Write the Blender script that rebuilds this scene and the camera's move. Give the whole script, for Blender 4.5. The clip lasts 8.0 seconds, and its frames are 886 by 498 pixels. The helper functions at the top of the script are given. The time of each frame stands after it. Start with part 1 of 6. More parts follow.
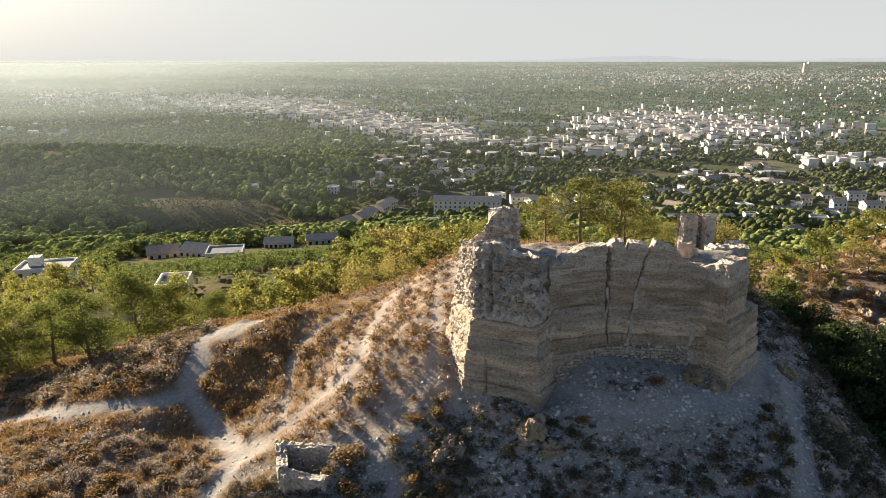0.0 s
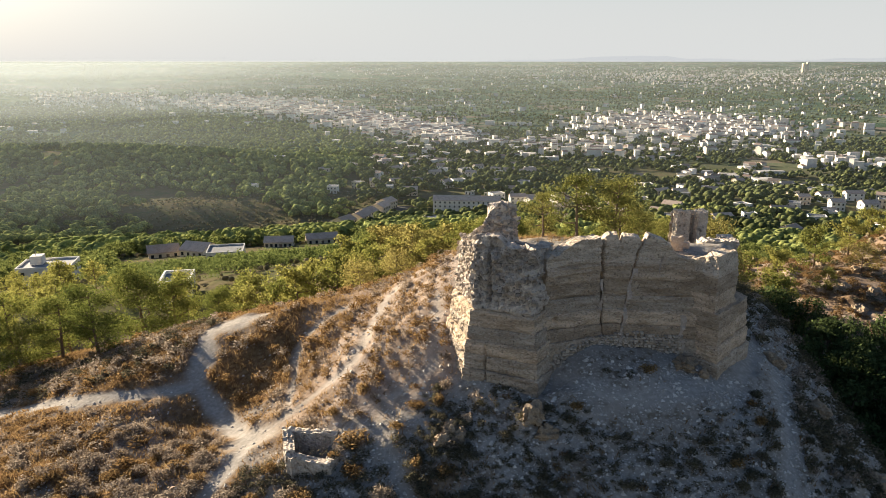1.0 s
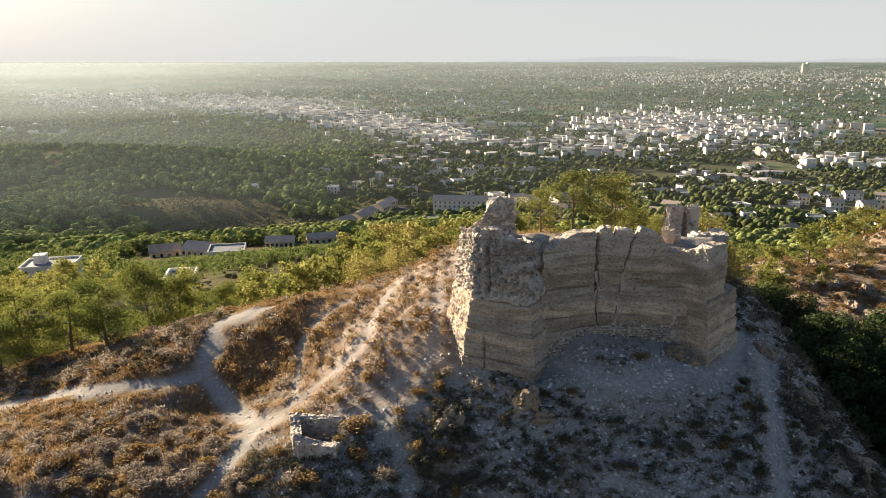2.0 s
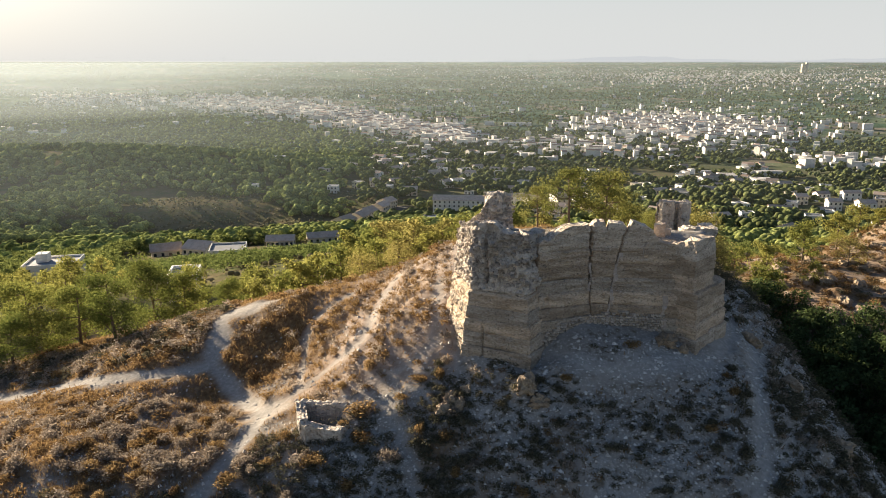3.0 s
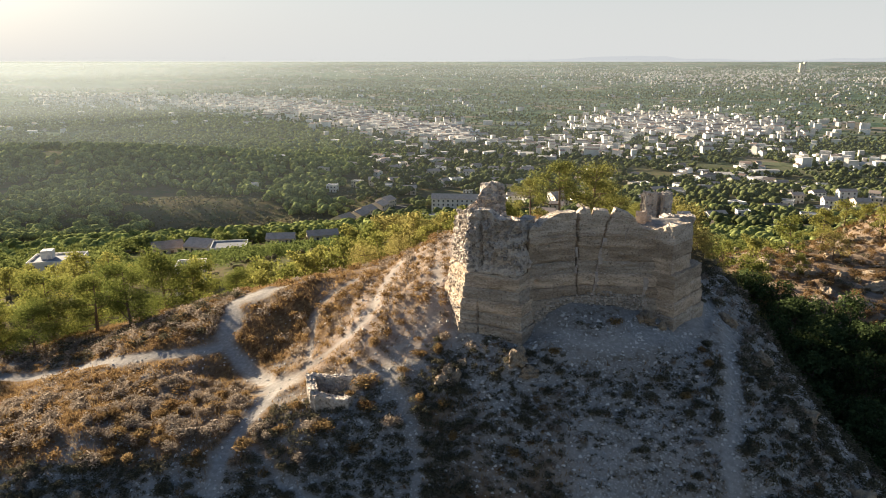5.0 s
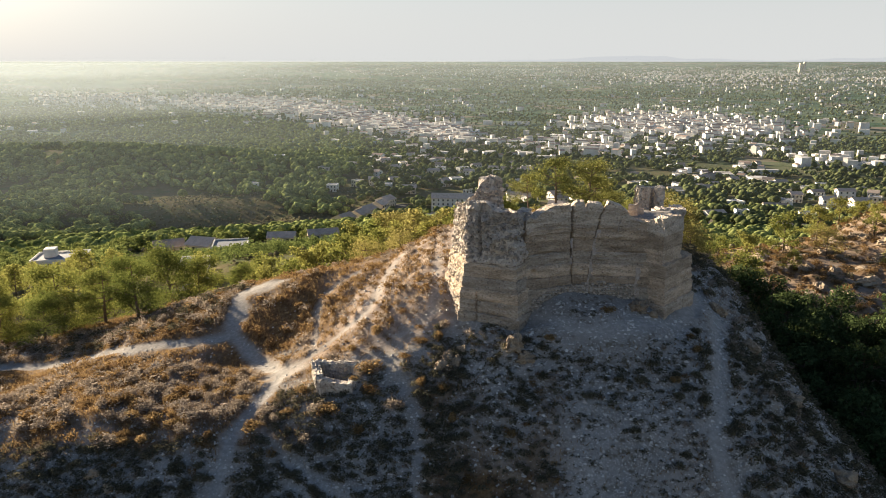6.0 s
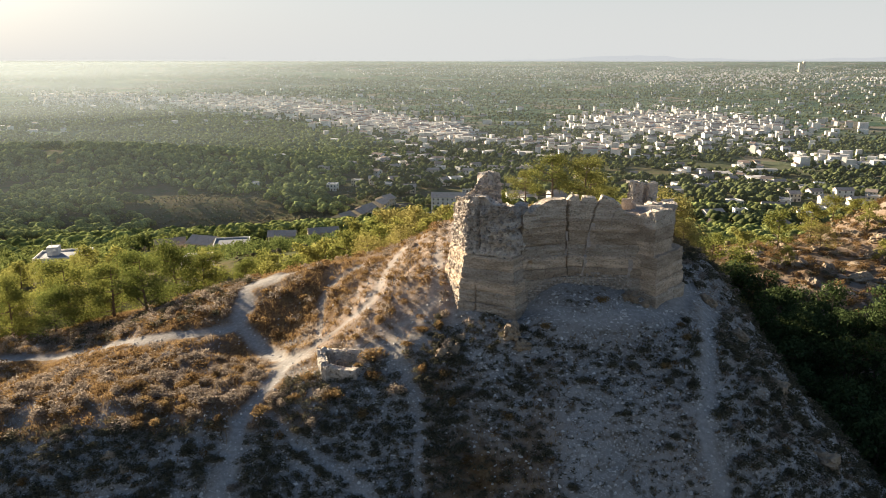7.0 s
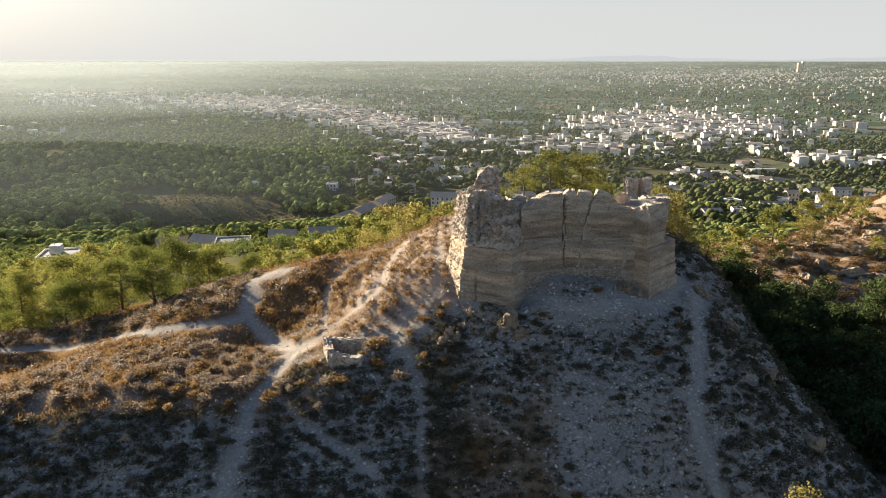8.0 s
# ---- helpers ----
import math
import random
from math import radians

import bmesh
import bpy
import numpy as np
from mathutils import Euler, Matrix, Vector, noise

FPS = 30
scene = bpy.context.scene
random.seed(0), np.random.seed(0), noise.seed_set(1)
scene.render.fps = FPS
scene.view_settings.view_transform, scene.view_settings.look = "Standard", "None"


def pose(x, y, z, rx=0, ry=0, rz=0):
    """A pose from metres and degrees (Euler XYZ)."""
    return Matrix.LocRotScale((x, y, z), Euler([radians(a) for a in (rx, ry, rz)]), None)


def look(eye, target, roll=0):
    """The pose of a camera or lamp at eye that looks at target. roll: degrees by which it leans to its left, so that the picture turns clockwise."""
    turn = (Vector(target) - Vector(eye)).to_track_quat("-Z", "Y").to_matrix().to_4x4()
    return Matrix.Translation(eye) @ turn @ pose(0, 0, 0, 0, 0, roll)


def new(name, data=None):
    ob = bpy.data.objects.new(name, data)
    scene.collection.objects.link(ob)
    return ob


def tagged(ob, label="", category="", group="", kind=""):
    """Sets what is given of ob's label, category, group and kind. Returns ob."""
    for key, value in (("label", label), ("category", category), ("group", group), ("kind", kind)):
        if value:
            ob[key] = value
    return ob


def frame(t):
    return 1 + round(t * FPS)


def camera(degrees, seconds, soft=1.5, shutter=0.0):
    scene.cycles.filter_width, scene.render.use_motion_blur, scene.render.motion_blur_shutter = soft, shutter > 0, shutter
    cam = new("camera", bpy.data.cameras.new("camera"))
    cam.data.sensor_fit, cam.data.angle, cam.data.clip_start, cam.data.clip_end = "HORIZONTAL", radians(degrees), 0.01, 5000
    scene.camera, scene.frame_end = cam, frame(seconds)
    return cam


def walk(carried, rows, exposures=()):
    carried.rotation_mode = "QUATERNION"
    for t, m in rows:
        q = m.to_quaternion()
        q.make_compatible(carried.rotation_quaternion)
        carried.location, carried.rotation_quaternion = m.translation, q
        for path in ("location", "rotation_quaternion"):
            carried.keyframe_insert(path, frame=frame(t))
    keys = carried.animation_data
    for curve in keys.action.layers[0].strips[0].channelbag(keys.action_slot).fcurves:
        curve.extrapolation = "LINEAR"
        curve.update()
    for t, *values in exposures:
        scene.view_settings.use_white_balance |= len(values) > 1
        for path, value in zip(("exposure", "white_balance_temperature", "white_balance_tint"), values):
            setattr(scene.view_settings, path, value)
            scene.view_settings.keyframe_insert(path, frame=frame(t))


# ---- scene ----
cam = camera(64.0, 8.0, soft=0.5)
PATH = [
    (0, (0.624, 0.392, 15.79), (0.609, 2.325, 15.277), -0.0),
    (0.5, (0.586, -0.312, 15.801), (0.571, 1.622, 15.288), 0.0),
    (1, (0.558, -1.027, 15.798), (0.545, 0.906, 15.285), -0.0),
    (1.5, (0.539, -1.794, 15.789), (0.526, 0.14, 15.277), 0.0),
    (3, (0.523, -4.243, 15.816), (0.511, -2.309, 15.304), 0.0),
    (3.5, (0.527, -5.123, 15.854), (0.516, -3.189, 15.342), -0.0),
    (4, (0.545, -6.006, 15.872), (0.535, -4.072, 15.36), -0.0),
    (4.5, (0.561, -6.892, 15.883), (0.552, -4.958, 15.37), -0.0),
    (6, (0.558, -9.62, 15.784), (0.55, -7.687, 15.271), 0.0),
    (6.5, (0.54, -10.56, 15.77), (0.532, -8.627, 15.256), 0.0),
    (7, (0.524, -11.506, 15.803), (0.517, -9.573, 15.289), -0.0),
    (7.5, (0.44, -12.465, 15.788), (0.434, -10.533, 15.274), 0.0),
    (8, (0.388, -13.383, 15.765), (0.383, -11.45, 15.251), 0.0),
]
walk(cam, [(t, look(eye, target, roll)) for t, eye, target, roll in PATH])

# ---- daylight: a low hazy sun, ahead and to one side ----
SUN_AZ, SUN_EL = -43.5, 11.5
TO_SUN = Vector((math.sin(radians(SUN_AZ)) * math.cos(radians(SUN_EL)), math.cos(radians(SUN_AZ)) * math.cos(radians(SUN_EL)), math.sin(radians(SUN_EL))))
world = bpy.data.worlds.new("hazy_evening")
scene.world = world
world.use_nodes = True
wt = world.node_tree
wt.nodes.clear()
sky = wt.nodes.new("ShaderNodeTexSky")
sky.sky_type, sky.sun_disc = "NISHITA", False
sky.sun_elevation, sky.sun_rotation = radians(SUN_EL), radians(SUN_AZ)
sky.air_density, sky.dust_density, sky.ozone_density = 1.0, 2.5, 4.0
# white haze, thick towards the horizon all round and thin overhead
co_w, sep_w, amount = wt.nodes.new("ShaderNodeTexCoord"), wt.nodes.new("ShaderNodeSeparateXYZ"), wt.nodes.new("ShaderNodeMapRange")
amount.interpolation_type = "SMOOTHSTEP"
for k, v in enumerate((0.0, 0.45, 0.94, 0.02)):
    amount.inputs[1 + k].default_value = v
grey = wt.nodes.new("ShaderNodeMix")
grey.data_type = "RGBA"
grey.inputs[7].default_value = (5.1, 5.2, 5.15, 1)
wt.links.new(co_w.outputs["Generated"], sep_w.inputs[0])
wt.links.new(sep_w.outputs[2], amount.inputs[0])
wt.links.new(amount.outputs[0], grey.inputs[0])
back = wt.nodes.new("ShaderNodeBackground")
back.inputs[1].default_value = 0.041
wout = wt.nodes.new("ShaderNodeOutputWorld")
wt.links.new(sky.outputs[0], grey.inputs[6])
wt.links.new(grey.outputs[2], back.inputs[0])
wt.links.new(back.outputs[0], wout.inputs[0])
sun = new("sun", bpy.data.lights.new("sun", "SUN"))
sun.data.energy, sun.data.angle, sun.data.color = 5.0, radians(0.6), (1.0, 0.84, 0.62)
sun.matrix_world = look((0, 0, 60), Vector((0, 0, 60)) - TO_SUN)
scene.view_settings.exposure = 1.85

# ---- small tools ----
TABLE = np.random.default_rng(3).random((256, 256))


def vnoise(x, y):
    """Smooth value noise between -1 and 1, one cell a unit."""
    i, j = np.floor(x).astype(int), np.floor(y).astype(int)
    u, v = x - i, y - j
    u, v = u * u * (3 - 2 * u), v * v * (3 - 2 * v)
    a, b, c, d = TABLE[i & 255, j & 255], TABLE[(i + 1) & 255, j & 255], TABLE[i & 255, (j + 1) & 255], TABLE[(i + 1) & 255, (j + 1) & 255]
    return 2 * ((a * (1 - u) + b * u) * (1 - v) + (c * (1 - u) + d * u) * v) - 1


def fbm(x, y, octaves=4):
    x, y = np.asarray(x, float), np.asarray(y, float)
    total, amp = 0, 0.5
    for k in range(octaves):
        total = total + amp * vnoise(x * 2**k + 17.3 * k, y * 2**k - 9.1 * k)
        amp *= 0.5
    return total


def mesh_of(name, verts, faces, materials=(), shade=False, slots=None):
    """A mesh from arrays: verts (n, 3) and faces (m, 3 or 4), all with the same number of corners."""
    verts, faces = np.asarray(verts, np.float32), np.asarray(faces, np.int32)
    me = bpy.data.meshes.new(name)
    m, k = faces.shape
    me.vertices.add(len(verts))
    me.vertices.foreach_set("co", verts.ravel())
    me.loops.add(m * k)
    me.loops.foreach_set("vertex_index", faces.ravel())
    me.polygons.add(m)
    me.polygons.foreach_set("loop_start", np.arange(m, dtype=np.int32) * k)
    for mt in materials:
        me.materials.append(mt)
    if slots is not None:
        me.polygons.foreach_set("material_index", np.asarray(slots, np.int32))
    me.polygons.foreach_set("use_smooth", np.full(m, shade))
    me.update(calc_edges=True)
    me.validate()
    return me


def part(name, me, parent, label=""):
    """A mesh as one part of a thing."""
    ob = new(name, me)
    ob.parent = parent
    if label:
        tagged(ob, label=label)
    return ob


def thing(name, label, category, group="", kind="", at=None):
    ob = tagged(new(name), label, category, group, kind)
    if at is not None:
        ob.matrix_basis = at
    return ob


BOX_F = np.array([(0, 3, 2, 1), (4, 5, 6, 7), (0, 1, 5, 4), (1, 2, 6, 5), (2, 3, 7, 6), (3, 0, 4, 7)])


def box_v(x0, y0, z0, x1, y1, z1):
    return np.array([(x0, y0, z0), (x1, y0, z0), (x1, y1, z0), (x0, y1, z0), (x0, y0, z1), (x1, y0, z1), (x1, y1, z1), (x0, y1, z1)], float)


def join(pieces):
    """Verts and faces of several pieces in one pair of arrays."""
    vs, fs, n = [], [], 0
    for v, f in pieces:
        vs.append(v)
        fs.append(np.asarray(f) + n)
        n += len(v)
    return np.concatenate(vs), np.concatenate(fs)


def tube(points, radii, sides=6):
    """A tapered tube along points."""
    pts = [Vector(p) for p in points]
    vs, fs = [], []
    for i, p in enumerate(pts):
        t = (pts[min(i + 1, len(pts) - 1)] - pts[max(i - 1, 0)]).normalized()
        a = t.orthogonal().normalized()
        b = t.cross(a)
        for k in range(sides):
            w = 2 * math.pi * k / sides
            vs.append(p + (a * math.cos(w) + b * math.sin(w)) * radii[i])
    for i in range(len(pts) - 1):
        for k in range(sides):
            fs.append((i * sides + k, i * sides + (k + 1) % sides, (i + 1) * sides + (k + 1) % sides, (i + 1) * sides + k))
    return np.array([tuple(v) for v in vs]), np.array(fs)


def leaves(centres, sizes, rng, facing=None):
    """Kite-shaped leaves or needle tufts, one quad each, turned at random or roughly to face outwards."""
    n = len(centres)
    a = rng.normal(size=(n, 3))
    a /= np.linalg.norm(a, axis=1)[:, None]
    b = np.cross(a, rng.normal(size=(n, 3)))
    b /= np.linalg.norm(b, axis=1)[:, None]
    if facing is not None:
        n_out = facing / (np.linalg.norm(facing, axis=1)[:, None] + 1e-6) + 0.42 * rng.normal(size=(n, 3))
        a = np.cross(n_out, a)
        a /= np.linalg.norm(a, axis=1)[:, None] + 1e-6
        b = np.cross(n_out, a)
        b /= np.linalg.norm(b, axis=1)[:, None] + 1e-6
    s = np.asarray(sizes)[:, None]
    v = np.stack([centres - a * s * 0.5, centres + b * s * 0.32 + a * s * 0.1, centres + a * s * 0.5, centres - b * s * 0.32 + a * s * 0.1], 1)
    return v.reshape(-1, 3), np.arange(4 * n).reshape(n, 4)

# ---- materials ----
def surface(name, colours, scale=0.5, fine=12.0, rough=0.9, relief=0.3, relief_scale=20.0, random_by=0.15, island=False, metal=0.0, coords="Object", spec=0.3, stretch=None, pits=0.0, pebbles=0.0, pit_scale=9.0, bands=0.0):
    """Two base colours mixed in patches, a third as fine grain, with relief and a random shade for each object or island."""
    m = bpy.data.materials.new(name)
    m.use_nodes = True
    t = m.node_tree
    bsdf = t.nodes["Principled BSDF"]
    bsdf.inputs["Roughness"].default_value, bsdf.inputs["Metallic"].default_value = rough, metal
    bsdf.inputs["Specular IOR Level"].default_value = spec
    co = t.nodes.new("ShaderNodeTexCoord")
    n1, n2, n3 = (t.nodes.new("ShaderNodeTexNoise") for _ in range(3))
    where = co.outputs[coords]
    if stretch:
        mp = t.nodes.new("ShaderNodeMapping")
        mp.inputs["Scale"].default_value = stretch
        t.links.new(where, mp.inputs["Vector"])
        where = mp.outputs[0]
    for n, s, d in ((n1, scale, 4), (n2, fine, 5), (n3, relief_scale, 5)):
        n.inputs["Scale"].default_value, n.inputs["Detail"].default_value = s, d
        t.links.new(where, n.inputs["Vector"])
    ramp = t.nodes.new("ShaderNodeMapRange")
    ramp.inputs[1].default_value, ramp.inputs[2].default_value = 0.36, 0.64
    t.links.new(n1.outputs[0], ramp.inputs[0])
    mix1, mix2 = t.nodes.new("ShaderNodeMix"), t.nodes.new("ShaderNodeMix")
    for mx in (mix1, mix2):
        mx.data_type = "RGBA"
    t.links.new(ramp.outputs[0], mix1.inputs[0])
    mix1.inputs[6].default_value, mix1.inputs[7].default_value = (*colours[0], 1), (*colours[1], 1)
    r2 = t.nodes.new("ShaderNodeMapRange")
    r2.inputs[1].default_value, r2.inputs[2].default_value = 0.45, 0.75
    t.links.new(n2.outputs[0], r2.inputs[0])
    t.links.new(r2.outputs[0], mix2.inputs[0])
    t.links.new(mix1.outputs[2], mix2.inputs[6])
    mix2.inputs[7].default_value = (*colours[-1], 1)
    out = mix2.outputs[2]
    if pits:
        # dark lichen spots, and small weathered holes whose shade is painted as dark colour
        n4, r4, mix3 = t.nodes.new("ShaderNodeTexNoise"), t.nodes.new("ShaderNodeMapRange"), t.nodes.new("ShaderNodeMix")
        n4.inputs["Scale"].default_value, n4.inputs["Detail"].default_value = pit_scale, 8
        t.links.new(co.outputs[coords], n4.inputs["Vector"])
        r4.inputs[1].default_value, r4.inputs[2].default_value, r4.inputs[4].default_value = 0.54, 0.72, pits
        t.links.new(n4.outputs[0], r4.inputs[0])
        mix3.data_type = "RGBA"
        t.links.new(r4.outputs[0], mix3.inputs[0])
        t.links.new(out, mix3.inputs[6])
        mix3.inputs[7].default_value = (0.11, 0.086, 0.068, 1)
        out = mix3.outputs[2]
    if bands:
        # layers of the rammed fill, darker and paler, washed out unevenly
        mp2, n5, r5, mix4 = (t.nodes.new("ShaderNode" + k) for k in ("Mapping", "TexNoise", "MapRange", "Mix"))
        mp2.inputs["Scale"].default_value = (0.32, 0.32, 2.0)
        t.links.new(co.outputs[coords], mp2.inputs["Vector"])
        n5.inputs["Scale"].default_value, n5.inputs["Detail"].default_value, n5.inputs["Roughness"].default_value = 1.5, 9, 0.74
        t.links.new(mp2.outputs[0], n5.inputs["Vector"])
        r5.inputs[1].default_value, r5.inputs[2].default_value, r5.inputs[4].default_value = 0.44, 0.60, bands
        t.links.new(n5.outputs[0], r5.inputs[0])
        mix4.data_type = "RGBA"
        t.links.new(r5.outputs[0], mix4.inputs[0])
        t.links.new(out, mix4.inputs[6])
        mix4.inputs[7].default_value = (*(0.5 * c for c in colours[1]), 1)
        out = mix4.outputs[2]
    if random_by:
        src = t.nodes.new("ShaderNodeNewGeometry").outputs["Random Per Island"] if island else t.nodes.new("ShaderNodeObjectInfo").outputs["Random"]
        hsv, mr = t.nodes.new("ShaderNodeHueSaturation"), t.nodes.new("ShaderNodeMapRange")
        mr.inputs[3].default_value, mr.inputs[4].default_value = 1 - random_by, 1 + random_by
        t.links.new(src, mr.inputs[0])
        t.links.new(mr.outputs[0], hsv.inputs["Value"])
        t.links.new(out, hsv.inputs["Color"])
        out = hsv.outputs[0]
    t.links.new(out, bsdf.inputs["Base Color"])
    if relief:
        b = t.nodes.new("ShaderNodeBump")
        b.inputs["Strength"].default_value, b.inputs["Distance"].default_value = relief, 0.05
        t.links.new(n3.outputs[0], b.inputs["Height"])
        t.links.new(b.outputs[0], bsdf.inputs["Normal"])
        if pebbles:
            # stones the size of a fist standing out of the washed face
            v, b2 = t.nodes.new("ShaderNodeTexVoronoi"), t.nodes.new("ShaderNodeBump")
            v.inputs["Scale"].default_value, v.inputs["Randomness"].default_value = 6.5, 1.0
            t.links.new(co.outputs[coords], v.inputs["Vector"])
            b2.invert = True
            b2.inputs["Strength"].default_value, b2.inputs["Distance"].default_value = pebbles, 0.09
            t.links.new(v.outputs["Distance"], b2.inputs["Height"])
            t.links.new(b.outputs[0], b2.inputs["Normal"])
            t.links.new(b2.outputs[0], bsdf.inputs["Normal"])
        if pits and bands:
            b3 = t.nodes.new("ShaderNodeBump")
            b3.invert = True
            b3.inputs["Strength"].default_value, b3.inputs["Distance"].default_value = 0.9, 0.12
            t.links.new(n5.outputs[0], b3.inputs["Height"])
            t.links.new((b2 if pebbles else b).outputs[0], b3.inputs["Normal"])
            t.links.new(b3.outputs[0], bsdf.inputs["Normal"])
    return m


def foliage(name, dark, light, through_share=0.45, random_by=0.25):
    """Leaves that let some light through; shade varies by plant and by leaf."""
    m = bpy.data.materials.new(name)
    m.use_nodes = True
    t = m.node_tree
    t.nodes.clear()
    info, geo = t.nodes.new("ShaderNodeObjectInfo"), t.nodes.new("ShaderNodeNewGeometry")
    mix = t.nodes.new("ShaderNodeMix")
    mix.data_type = "RGBA"
    mix.inputs[6].default_value, mix.inputs[7].default_value = (*dark, 1), (*light, 1)
    add = t.nodes.new("ShaderNodeMath")
    add.operation = "MULTIPLY_ADD"
    add.inputs[1].default_value = 0.5
    half = t.nodes.new("ShaderNodeMath")
    half.operation = "MULTIPLY"
    half.inputs[1].default_value = 0.5
    t.links.new(info.outputs["Random"], half.inputs[0])
    t.links.new(geo.outputs["Random Per Island"], add.inputs[0])
    t.links.new(half.outputs[0], add.inputs[2])
    t.links.new(add.outputs[0], mix.inputs[0])
    hsv, mr = t.nodes.new("ShaderNodeHueSaturation"), t.nodes.new("ShaderNodeMapRange")
    mr.inputs[3].default_value, mr.inputs[4].default_value = 1 - random_by, 1 + random_by
    t.links.new(geo.outputs["Random Per Island"], mr.inputs[0])
    t.links.new(mr.outputs[0], hsv.inputs["Value"])
    t.links.new(mix.outputs[2], hsv.inputs["Color"])
    d, tr, sh = t.nodes.new("ShaderNodeBsdfDiffuse"), t.nodes.new("ShaderNodeBsdfTranslucent"), t.nodes.new("ShaderNodeMixShader")
    sh.inputs[0].default_value = through_share
    for n in (d, tr):
        t.links.new(hsv.outputs[0], n.inputs["Color"])
    t.links.new(d.outputs[0], sh.inputs[1])
    t.links.new(tr.outputs[0], sh.inputs[2])
    out = t.nodes.new("ShaderNodeOutputMaterial")
    t.links.new(sh.outputs[0], out.inputs[0])
    return m


def canopy(name, dark, light):
    """Far tree crowns: dappled by clumps, with deep relief."""
    m = bpy.data.materials.new(name)
    m.use_nodes = True
    t = m.node_tree
    t.nodes.clear()
    geo = t.nodes.new("ShaderNodeNewGeometry")
    n1 = t.nodes.new("ShaderNodeTexNoise")
    n1.inputs["Scale"].default_value, n1.inputs["Detail"].default_value = 0.9, 6
    t.links.new(geo.outputs["Position"], n1.inputs["Vector"])
    r = t.nodes.new("ShaderNodeMapRange")
    r.inputs[1].default_value, r.inputs[2].default_value = 0.38, 0.64
    t.links.new(n1.outputs[0], r.inputs[0])
    mix, hsv, mr = t.nodes.new("ShaderNodeMix"), t.nodes.new("ShaderNodeHueSaturation"), t.nodes.new("ShaderNodeMapRange")
    mix.data_type = "RGBA"
    mix.inputs[6].default_value, mix.inputs[7].default_value = (*dark, 1), (*light, 1)
    t.links.new(r.outputs[0], mix.inputs[0])
    mr.inputs[3].default_value, mr.inputs[4].default_value = 0.65, 1.4
    t.links.new(geo.outputs["Random Per Island"], mr.inputs[0])
    t.links.new(mr.outputs[0], hsv.inputs["Value"])
    t.links.new(mix.outputs[2], hsv.inputs["Color"])
    b = t.nodes.new("ShaderNodeBump")
    b.inputs["Strength"].default_value, b.inputs["Distance"].default_value = 0.5, 0.5
    t.links.new(n1.outputs[0], b.inputs["Height"])
    d, tr, sh, out = t.nodes.new("ShaderNodeBsdfDiffuse"), t.nodes.new("ShaderNodeBsdfTranslucent"), t.nodes.new("ShaderNodeMixShader"), t.nodes.new("ShaderNodeOutputMaterial")
    sh.inputs[0].default_value = 0.3
    for n in (d, tr):
        t.links.new(hsv.outputs[0], n.inputs["Color"])
        t.links.new(b.outputs[0], n.inputs["Normal"])
    t.links.new(d.outputs[0], sh.inputs[1])
    t.links.new(tr.outputs[0], sh.inputs[2])
    t.links.new(sh.outputs[0], out.inputs[0])
    return m


